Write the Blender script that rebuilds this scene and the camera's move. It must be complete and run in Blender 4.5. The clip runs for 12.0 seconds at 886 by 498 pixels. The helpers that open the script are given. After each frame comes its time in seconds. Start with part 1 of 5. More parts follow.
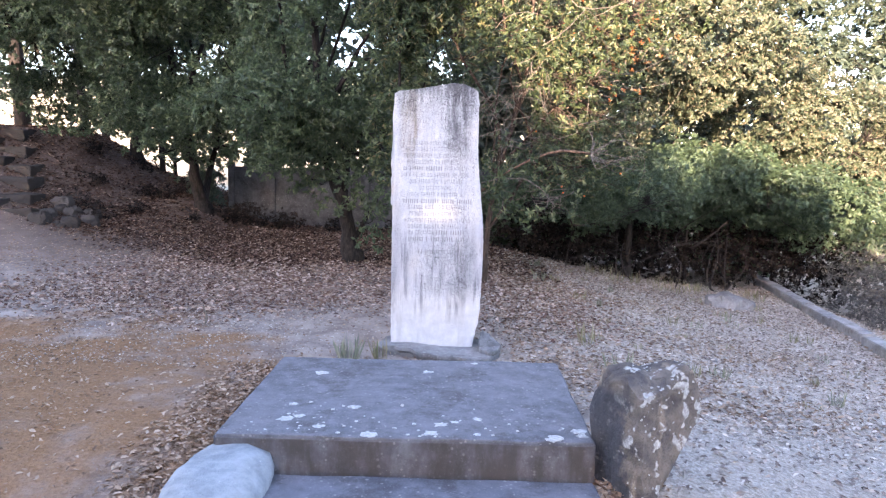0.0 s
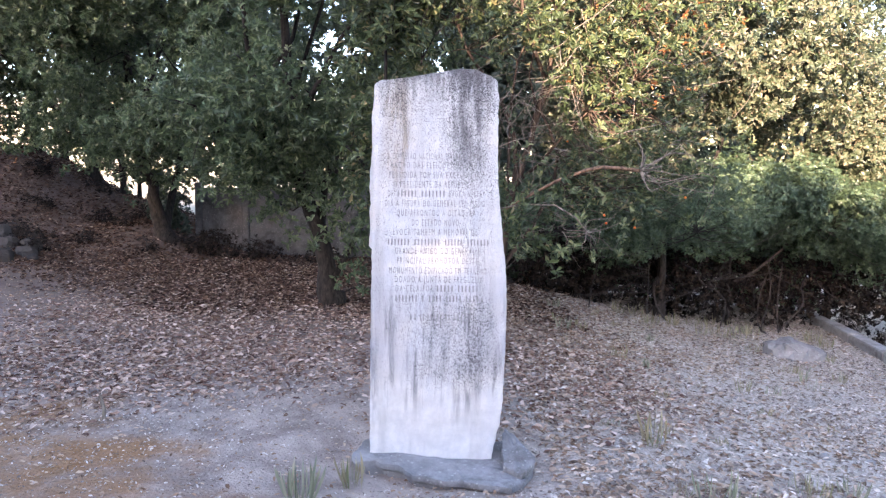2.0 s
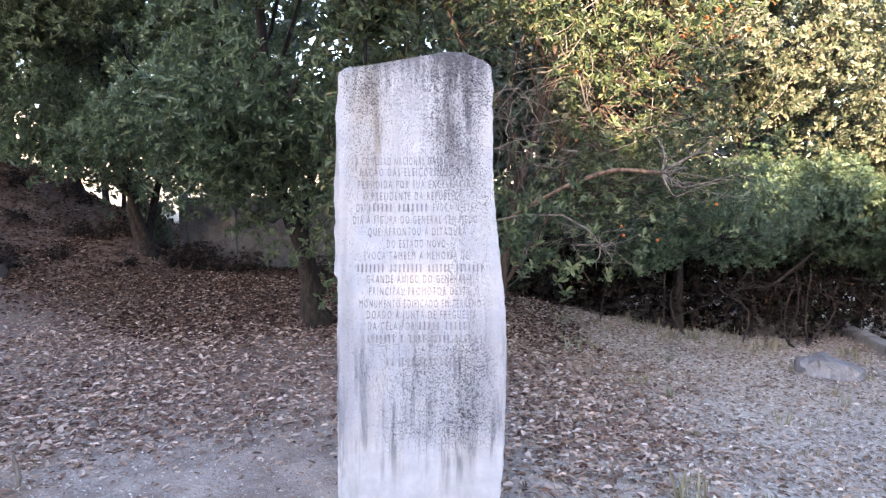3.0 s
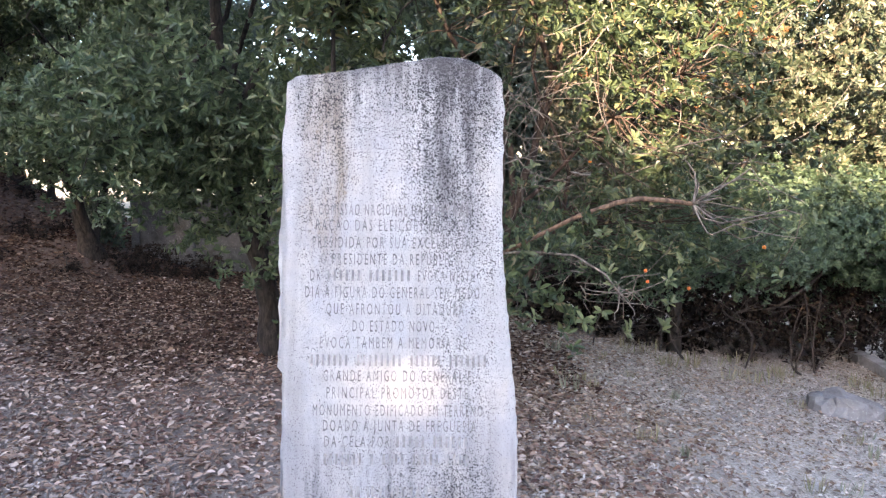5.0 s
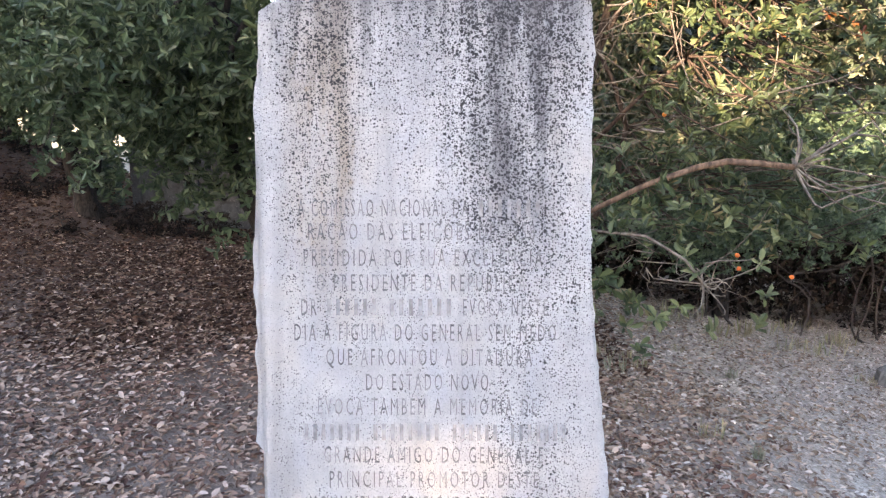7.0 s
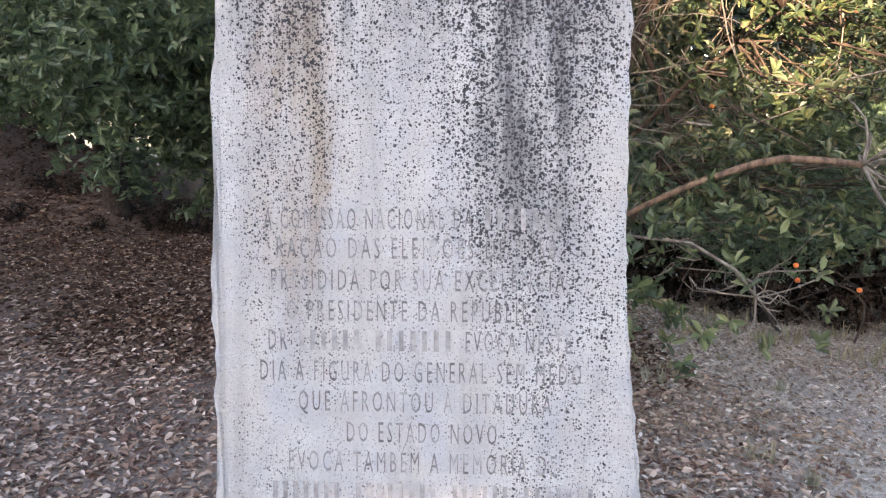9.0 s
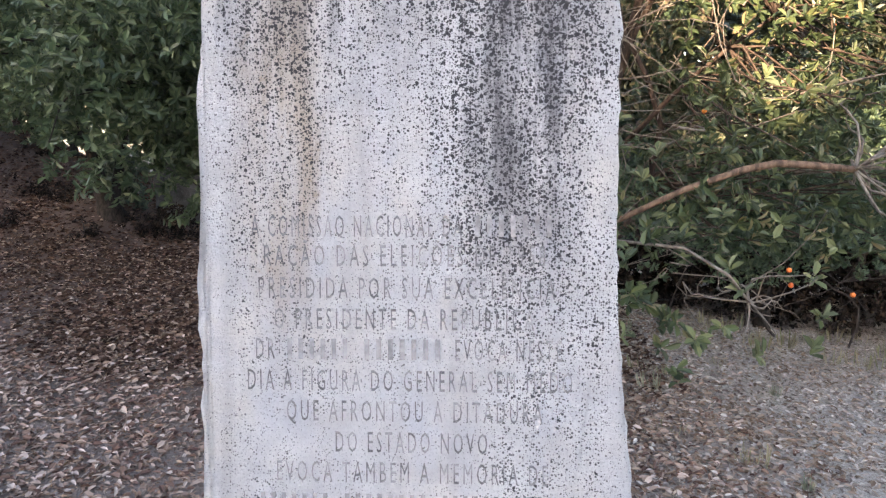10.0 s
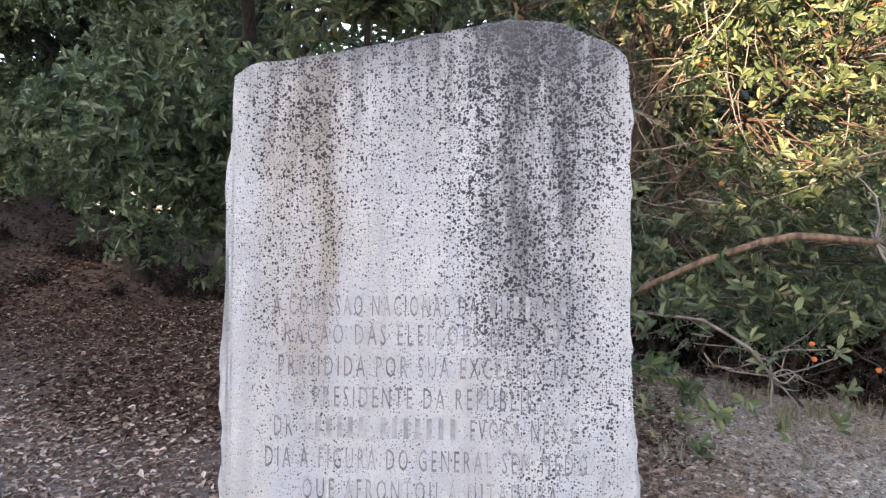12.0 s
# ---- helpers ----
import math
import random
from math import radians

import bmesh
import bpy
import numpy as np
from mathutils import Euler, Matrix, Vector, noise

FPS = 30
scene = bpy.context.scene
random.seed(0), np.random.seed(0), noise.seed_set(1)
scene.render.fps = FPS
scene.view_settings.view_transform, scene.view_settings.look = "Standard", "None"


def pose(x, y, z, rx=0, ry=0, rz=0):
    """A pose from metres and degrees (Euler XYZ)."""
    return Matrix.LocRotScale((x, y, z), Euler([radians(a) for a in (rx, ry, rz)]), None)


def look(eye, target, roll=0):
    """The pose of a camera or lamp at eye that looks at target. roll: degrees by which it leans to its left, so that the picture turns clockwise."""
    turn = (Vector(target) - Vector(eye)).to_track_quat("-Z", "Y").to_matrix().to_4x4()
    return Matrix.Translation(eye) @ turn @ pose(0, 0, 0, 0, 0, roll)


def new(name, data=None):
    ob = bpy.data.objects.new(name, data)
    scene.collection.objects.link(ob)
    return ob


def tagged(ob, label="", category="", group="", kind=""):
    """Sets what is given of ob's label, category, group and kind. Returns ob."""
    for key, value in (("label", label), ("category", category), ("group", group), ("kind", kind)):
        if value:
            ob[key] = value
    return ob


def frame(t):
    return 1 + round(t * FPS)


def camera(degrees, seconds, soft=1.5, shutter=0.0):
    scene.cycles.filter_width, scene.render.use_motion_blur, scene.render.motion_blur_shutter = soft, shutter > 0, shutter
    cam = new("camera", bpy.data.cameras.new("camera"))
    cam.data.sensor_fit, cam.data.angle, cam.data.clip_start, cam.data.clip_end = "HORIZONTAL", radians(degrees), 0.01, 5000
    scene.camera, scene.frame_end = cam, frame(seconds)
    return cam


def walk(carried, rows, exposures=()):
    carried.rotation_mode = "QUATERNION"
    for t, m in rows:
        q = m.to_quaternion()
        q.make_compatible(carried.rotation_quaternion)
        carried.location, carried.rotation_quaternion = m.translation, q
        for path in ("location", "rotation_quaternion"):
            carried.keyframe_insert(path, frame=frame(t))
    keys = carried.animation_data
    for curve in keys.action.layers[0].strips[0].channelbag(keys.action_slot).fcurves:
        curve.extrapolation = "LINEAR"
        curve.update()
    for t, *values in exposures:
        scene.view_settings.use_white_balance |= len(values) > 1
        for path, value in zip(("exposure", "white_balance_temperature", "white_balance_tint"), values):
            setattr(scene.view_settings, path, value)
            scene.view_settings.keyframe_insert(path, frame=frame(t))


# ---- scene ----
cam = camera(66.0, 12.0, 1.3)
PATH = [
    (0, (0.159, 0.200, 1.428), (0.116, 2.182, 1.172), 0.93),
    (0.5, (0.076, 0.596, 1.460), (-0.005, 2.586, 1.273), 2.48),
    (1, (0.049, 1.083, 1.429), (0.057, 3.066, 1.165), 1.63),
    (1.5, (0.089, 1.528, 1.449), (-0.043, 3.506, 1.189), 1.57),
    (2, (0.074, 2.003, 1.447), (0.042, 3.992, 1.243), 0.57),
    (2.5, (0.082, 2.402, 1.462), (0.110, 4.390, 1.254), 0.41),
    (3, (0.159, 2.747, 1.477), (0.112, 4.737, 1.282), -0.39),
    (3.5, (0.119, 3.048, 1.478), (0.107, 5.039, 1.289), 0.55),
    (3.7, (0.071, 3.187, 1.527), (0.107, 5.180, 1.354), -0.26),
    (5.3, (0.110, 3.771, 1.713), (0.122, 5.751, 1.433), 1.25),
    (5.5, (0.141, 3.894, 1.729), (0.091, 5.867, 1.411), 0.40),
    (6, (0.165, 4.058, 1.800), (0.015, 6.017, 1.425), -0.61),
    (6.5, (0.091, 4.227, 1.793), (0.026, 6.193, 1.433), 1.24),
    (7, (0.015, 4.376, 1.767), (-0.001, 6.336, 1.369), 0.03),
    (7.5, (0.022, 4.477, 1.759), (-0.056, 6.434, 1.350), 0.08),
    (7.7, (0.051, 4.521, 1.766), (-0.017, 6.486, 1.400), 0.62),
    (9.3, (0.077, 4.661, 1.753), (-0.048, 6.615, 1.338), -0.41),
    (9.5, (0.079, 4.665, 1.755), (-0.042, 6.620, 1.352), -0.49),
    (10, (0.085, 4.664, 1.755), (-0.022, 6.622, 1.360), -0.44),
    (10.5, (0.087, 4.670, 1.755), (-0.014, 6.628, 1.363), -0.51),
    (11, (0.093, 4.664, 1.757), (-0.003, 6.625, 1.375), -0.79),
    (11.5, (0.093, 4.651, 1.765), (-0.058, 6.613, 1.406), -0.61),
    (12, (0.095, 4.641, 1.794), (-0.075, 6.621, 1.573), -0.18),
]
walk(cam, [(t, look(eye, target, roll)) for t, eye, target, roll in PATH], [(0.0, 3.03, 6400, 28), (2.0, 3.09, 6420, 27), (3.5, 3.07, 6450, 25), (5.5, 3.11, 6650, 23), (7.0, 3.02, 6850, 22), (9.5, 2.88, 7000, 21), (12.0, 2.88, 7000, 21)])

# ---- world, sun, exposure ----
SUN_EL, SUN_AZ = radians(14.0), radians(200.0)
SUN = Vector((math.sin(SUN_AZ) * math.cos(SUN_EL), math.cos(SUN_AZ) * math.cos(SUN_EL), math.sin(SUN_EL)))
world = bpy.data.worlds.new("sky")
scene.world = world
world.use_nodes = True
wn = world.node_tree.nodes
sky = wn.new("ShaderNodeTexSky")
sky.sky_type, sky.sun_disc = "NISHITA", False
sky.sun_elevation, sky.sun_rotation = SUN_EL, SUN_AZ
sky.air_density, sky.dust_density, sky.ozone_density = 1.0, 1.3, 1.2
wn["Background"].inputs["Strength"].default_value = 0.15
world.node_tree.links.new(sky.outputs["Color"], wn["Background"].inputs["Color"])
sun = new("sun", bpy.data.lights.new("sun", "SUN"))
sun.data.energy, sun.data.angle, sun.data.color = 5.0, radians(0.6), (1.0, 0.80, 0.55)
sun.matrix_world = look(SUN * 30, (0, 0, 0))


# ---- materials ----
class Mat:
    """A small builder for node materials."""

    def __init__(self, name, rough=0.8, matt=False):
        self.m = bpy.data.materials.new(name)
        self.m.use_nodes = True
        self.t = self.m.node_tree
        self.b = self.t.nodes["Principled BSDF"]
        self.b.inputs["Roughness"].default_value = rough
        if matt:
            self.b.inputs["Specular IOR Level"].default_value = 0.1
        self.coord = self.t.nodes.new("ShaderNodeTexCoord").outputs["Object"]

    def put(self, value, socket):
        if isinstance(value, bpy.types.NodeSocket):
            self.t.links.new(value, socket)
        elif isinstance(value, tuple) and len(value) == 3 and socket.type == "RGBA":
            socket.default_value = (*value, 1)
        else:
            socket.default_value = value

    def scaled(self, s):
        n = self.t.nodes.new("ShaderNodeMapping")
        self.t.links.new(self.coord, n.inputs["Vector"])
        n.inputs["Scale"].default_value = s
        return n.outputs["Vector"]

    def noise(self, scale, detail=4.0, rough=0.6, vec=None):
        n = self.t.nodes.new("ShaderNodeTexNoise")
        self.t.links.new(vec or self.coord, n.inputs["Vector"])
        n.inputs["Scale"].default_value, n.inputs["Detail"].default_value, n.inputs["Roughness"].default_value = scale, detail, rough
        return n.outputs["Fac"]

    def cells(self, scale, vec=None, feature="F1"):
        n = self.t.nodes.new("ShaderNodeTexVoronoi")
        n.feature = feature
        self.t.links.new(vec or self.coord, n.inputs["Vector"])
        n.inputs["Scale"].default_value = scale
        return n.outputs["Distance"]

    def ramp(self, fac, lo, hi, a=0.0, b=1.0):
        n = self.t.nodes.new("ShaderNodeMapRange")
        n.interpolation_type = "SMOOTHSTEP"
        for key, v in (("Value", fac), ("From Min", lo), ("From Max", hi), ("To Min", a), ("To Max", b)):
            self.put(v, n.inputs[key])
        return n.outputs["Result"]

    def math(self, op, a, b=0.0):
        n = self.t.nodes.new("ShaderNodeMath")
        n.operation = op
        self.put(a, n.inputs[0])
        self.put(b, n.inputs[1])
        return n.outputs[0]

    def mix(self, fac, a, b):
        n = self.t.nodes.new("ShaderNodeMix")
        n.data_type = "RGBA"
        self.put(fac, n.inputs[0])
        self.put(a, n.inputs[6])
        self.put(b, n.inputs[7])
        return n.outputs[2]

    def axis(self, k):
        n = self.t.nodes.new("ShaderNodeSeparateXYZ")
        self.t.links.new(self.coord, n.inputs[0])
        return n.outputs[k]

    def island(self):
        return self.t.nodes.new("ShaderNodeNewGeometry").outputs["Random Per Island"]

    def random(self):
        return self.t.nodes.new("ShaderNodeObjectInfo").outputs["Random"]

    def colours(self, fac, stops):
        n = self.t.nodes.new("ShaderNodeValToRGB")
        el = n.color_ramp.elements
        while len(el) < len(stops):
            el.new(0.5)
        for e, (p, c) in zip(el, stops):
            e.position, e.color = p, (*c, 1)
        self.put(fac, n.inputs[0])
        return n.outputs[0]

    def done(self, colour, height=None, strength=0.5, distance=0.01):
        self.put(colour, self.b.inputs["Base Color"])
        if height is not None:
            n = self.t.nodes.new("ShaderNodeBump")
            n.inputs["Strength"].default_value, n.inputs["Distance"].default_value = strength, distance
            self.put(height, n.inputs["Height"])
            self.t.links.new(n.outputs[0], self.b.inputs["Normal"])
        return self.m


def leaf_mat(name, stops, rough=0.45, glow=0.3):
    k = Mat(name, rough, rough > 0.7)
    c = k.colours(k.island(), stops)
    m = k.done(c)
    tr = k.t.nodes.new("ShaderNodeBsdfTranslucent")
    k.put(c, tr.inputs["Color"])
    mx = k.t.nodes.new("ShaderNodeMixShader")
    mx.inputs[0].default_value = glow
    k.t.links.new(k.b.outputs[0], mx.inputs[1])
    k.t.links.new(tr.outputs[0], mx.inputs[2])
    k.t.links.new(mx.outputs[0], k.t.nodes["Material Output"].inputs["Surface"])
    return m


LEAF_DARK = leaf_mat("laurel_leaf", [(0, (0.04, 0.066, 0.035)), (0.5, (0.072, 0.108, 0.053)), (0.85, (0.12, 0.165, 0.08)), (1, (0.20, 0.235, 0.125))], 0.4)
LEAF_ARBUTUS = leaf_mat("arbutus_leaf", [(0, (0.025, 0.042, 0.02)), (0.5, (0.06, 0.088, 0.038)), (0.85, (0.12, 0.15, 0.06)), (1, (0.24, 0.19, 0.10))])
LEAF_YOUNG = leaf_mat("young_arbutus_leaf", [(0, (0.07, 0.09, 0.042)), (0.5, (0.13, 0.165, 0.075)), (1, (0.24, 0.26, 0.125))])
# near-black dead leaf: the hollow's deep shade is put into the colour
LEAF_DEAD_SHADE = leaf_mat("shade_dark_dead_leaf", [(0, (0.010, 0.008, 0.008)), (0.6, (0.022, 0.017, 0.015)), (1, (0.06, 0.045, 0.035))], 0.9, 0.05)
LEAF_WARM = leaf_mat("shrub_leaf", [(0, (0.038, 0.058, 0.03)), (0.45, (0.085, 0.107, 0.06)), (0.8, (0.155, 0.16, 0.098)), (1, (0.23, 0.185, 0.12))])
LEAF_BUSH = leaf_mat("bush_leaf", [(0, (0.04, 0.068, 0.038)), (0.6, (0.068, 0.11, 0.057)), (1, (0.12, 0.165, 0.085))])
LEAF_FAR = leaf_mat("far_leaf", [(0, (0.04, 0.06, 0.044)), (0.6, (0.07, 0.097, 0.064)), (1, (0.12, 0.14, 0.09))])
LEAF_SCRUB = leaf_mat("dry_scrub_leaf", [(0, (0.06, 0.06, 0.056)), (0.6, (0.13, 0.125, 0.115)), (1, (0.24, 0.225, 0.21))], 0.8, 0.15)
LEAF_RUST = leaf_mat("rust_leaf", [(0, (0.20, 0.06, 0.02)), (0.6, (0.28, 0.12, 0.04)), (1, (0.22, 0.16, 0.06))])


def bark_mat(name, a, b):
    k = Mat(name, 0.85, True)
    v = k.scaled((1, 1, 0.25))
    n = k.noise(38, 5, 0.65, v)
    return k.done(k.mix(k.ramp(n, 0.35, 0.65), a, b), n, 0.8, 0.012)


BARK = bark_mat("dark_bark", (0.016, 0.014, 0.013), (0.042, 0.035, 0.031))
BARK_RED = bark_mat("arbutus_bark", (0.04, 0.03, 0.025), (0.10, 0.072, 0.055))
BARK_BOUGH = bark_mat("bare_bough", (0.075, 0.05, 0.036), (0.20, 0.13, 0.088))
TWIG = bark_mat("grey_twig", (0.11, 0.09, 0.075), (0.23, 0.20, 0.165))
DEAD = bark_mat("dead_twig", (0.028, 0.024, 0.022), (0.07, 0.06, 0.054))


def ground_mat():
    k = Mat("dry_ground", 0.95, True)
    big, mid, fine = k.noise(0.55, 3), k.noise(3.2, 5, 0.65), k.noise(42, 6, 0.75)
    x, y = k.axis(0), k.axis(1)
    dirt = k.mix(k.ramp(mid, 0.3, 0.7), (0.245, 0.20, 0.172), (0.49, 0.415, 0.36))
    grass = k.mix(k.ramp(fine, 0.35, 0.65), (0.30, 0.265, 0.23), (0.62, 0.57, 0.50))
    c = k.mix(k.ramp(k.math("ADD", x, k.math("MULTIPLY", k.math("SUBTRACT", k.noise(0.9, 5, 0.65), 0.5), 6.0)), -0.6, 2.6), dirt, grass)
    # bare russet soil west of the steps
    off = k.math("MULTIPLY", k.math("SUBTRACT", mid, 0.5), 1.6)
    blot = k.math("MULTIPLY", k.math("SUBTRACT", k.noise(1.5, 6, 0.62), 0.5), 4.2)
    dx, dy = k.math("MULTIPLY", k.math("ADD", x, 3.0), 0.48), k.math("MULTIPLY", k.math("SUBTRACT", y, 4.1), 0.52)
    r2 = k.math("ADD", k.math("ADD", k.math("MULTIPLY", dx, dx), k.math("MULTIPLY", dy, dy)), blot)
    bare = k.ramp(r2, 0.3, 1.5, 1, 0)
    c = k.mix(k.math("MULTIPLY", bare, 0.95), c, k.mix(k.ramp(fine, 0.3, 0.7), (0.25, 0.13, 0.06), (0.38, 0.225, 0.12)))
    # rust-red needle litter under the trees and on the bank, darkened for the tree shade
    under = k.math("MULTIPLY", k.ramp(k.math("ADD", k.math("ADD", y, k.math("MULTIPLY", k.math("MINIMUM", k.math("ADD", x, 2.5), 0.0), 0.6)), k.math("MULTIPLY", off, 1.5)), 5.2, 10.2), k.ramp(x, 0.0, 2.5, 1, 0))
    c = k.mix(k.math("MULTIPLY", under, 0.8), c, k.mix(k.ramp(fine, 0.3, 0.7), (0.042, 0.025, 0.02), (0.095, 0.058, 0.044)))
    # far dry meadow
    c = k.mix(k.ramp(y, 17.0, 24.0), c, k.mix(k.ramp(big, 0.35, 0.65), (0.42, 0.36, 0.25), (0.55, 0.49, 0.36)))
    c = k.mix(k.ramp(k.cells(34), 0.0, 0.22, 0.55, 0.0), c, (0.36, 0.33, 0.30))
    h = k.math("ADD", fine, k.math("MULTIPLY", k.cells(55), 0.6))
    return k.done(c, h, 0.9, 0.02)


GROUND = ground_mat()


def concrete_mat(name, a, b, speck=(0.4, 0.4, 0.38), amount=0.5, riser=None):
    k = Mat(name, 0.9)
    big, mid, fine = k.noise(1.7, 4), k.noise(9, 6, 0.7), k.noise(160, 3, 0.7)
    c = k.mix(k.ramp(big, 0.3, 0.7), a, b)
    c = k.mix(k.ramp(mid, 0.35, 0.75, 0, 0.6), c, tuple(v * 1.7 for v in b))
    c = k.mix(k.ramp(k.noise(4.3, 6, 0.75), 0.46, 0.66, 0, 0.7), c, (a[0] * 0.62, a[1] * 0.56, a[2] * 0.5))
    c = k.mix(k.ramp(k.noise(75, 4, 0.8), 0.55, 0.72, 0, 0.45), c, speck)
    c = k.mix(k.ramp(k.math("SUBTRACT", k.cells(26), k.math("MULTIPLY", k.noise(4, 4), 0.42)), -0.12, 0.0, amount, 0), c, speck)
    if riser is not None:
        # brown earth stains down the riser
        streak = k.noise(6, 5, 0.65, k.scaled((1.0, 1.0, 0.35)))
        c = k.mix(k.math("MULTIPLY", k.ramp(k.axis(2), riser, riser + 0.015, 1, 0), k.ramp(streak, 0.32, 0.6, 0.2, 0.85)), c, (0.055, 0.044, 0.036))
    return k.done(c, k.math("ADD", fine, k.math("MULTIPLY", mid, 2.0)), 0.5, 0.006)


CONCRETE = concrete_mat("weathered_concrete", (0.095, 0.097, 0.11), (0.145, 0.147, 0.165))
CONCRETE_FACE = concrete_mat("footing_concrete", (0.12, 0.118, 0.12), (0.19, 0.187, 0.185))
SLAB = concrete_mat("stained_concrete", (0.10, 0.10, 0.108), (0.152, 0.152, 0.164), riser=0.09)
KERB = concrete_mat("kerb_concrete", (0.19, 0.187, 0.187), (0.28, 0.272, 0.265))
WALL = concrete_mat("panel_concrete", (0.06, 0.06, 0.062), (0.10, 0.10, 0.103))


def pale_stone_mat():
    k = Mat("pale_limestone", 0.85)
    n, f = k.noise(7, 6, 0.7), k.noise(70, 4, 0.7)
    c = k.mix(k.ramp(n, 0.3, 0.7), (0.25, 0.28, 0.295), (0.44, 0.47, 0.485))
    c = k.mix(k.ramp(k.cells(24), 0.02, 0.12, 0.5, 0), c, (0.75, 0.75, 0.72))
    return k.done(c, k.math("ADD", n, k.math("MULTIPLY", f, 0.45)), 1.0, 0.025)


PALE = pale_stone_mat()


def boulder_mat():
    k = Mat("lichened_rock", 0.92)
    n, f = k.noise(6, 6, 0.7), k.noise(48, 5, 0.75)
    c = k.mix(k.ramp(n, 0.3, 0.68), (0.07, 0.064, 0.062), (0.25, 0.205, 0.165))
    c = k.mix(k.ramp(k.noise(3.1, 2), 0.55, 0.68, 0, 0.75), c, (0.36, 0.30, 0.24))
    c = k.mix(k.ramp(f, 0.5, 0.7, 0, 0.6), c, (0.03, 0.028, 0.03))
    streak = k.noise(7.5, 3, 0.5, k.scaled((1, 1, 0.18)))
    c = k.mix(k.ramp(streak, 0.56, 0.66, 0, 0.75), c, k.mix(k.ramp(f, 0.35, 0.6), (0.20, 0.15, 0.11), (0.46, 0.38, 0.28)))
    # dark blue-grey west face below z 0.4, ragged edge, fewer lichen spots
    west_edge = k.math("ADD", k.axis(0), k.math("MULTIPLY", k.math("SUBTRACT", n, 0.5), 0.22))
    c = k.mix(k.math("MULTIPLY", k.ramp(west_edge, 0.925, 0.965, 0.9, 0), k.ramp(k.axis(2), 0.40, 0.34)), c, k.mix(f, (0.03, 0.033, 0.04), (0.075, 0.08, 0.095)))
    edge = k.math("MULTIPLY", k.math("SUBTRACT", k.noise(34, 4, 0.7), 0.5), 0.42)
    pale = k.mix(k.ramp(f, 0.35, 0.65), (0.40, 0.39, 0.36), (0.66, 0.65, 0.61))
    for scale, size, lo in ((8.5, 0.36, 0.50), (17, 0.36, 0.52), (40, 0.26, 0.54)):
        spot = k.ramp(k.math("ADD", k.cells(scale), edge), size, size + 0.05, 0.95, 0)
        c = k.mix(k.math("MULTIPLY", k.math("MULTIPLY", spot, k.ramp(k.noise(scale * 0.62, 2), lo, lo + 0.05)), k.ramp(west_edge, 0.92, 0.98, 0.1, 1.0)), c, pale)
    return k.done(c, k.math("ADD", n, k.math("MULTIPLY", f, 0.5)), 1.0, 0.03)


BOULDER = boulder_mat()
LICHEN_K = Mat("white_lichen", 0.95)
LICHEN = LICHEN_K.done(LICHEN_K.mix(LICHEN_K.ramp(LICHEN_K.noise(60, 5), 0.35, 0.65), (0.36, 0.37, 0.36), (0.56, 0.57, 0.55)), LICHEN_K.noise(120), 0.6, 0.004)
DARK_K = Mat("dry_stone", 0.95, True)
DRY_STONE = DARK_K.done(DARK_K.mix(DARK_K.random(), (0.025, 0.023, 0.022), (0.085, 0.076, 0.07)), DARK_K.noise(22, 6, 0.7), 1.0, 0.03)


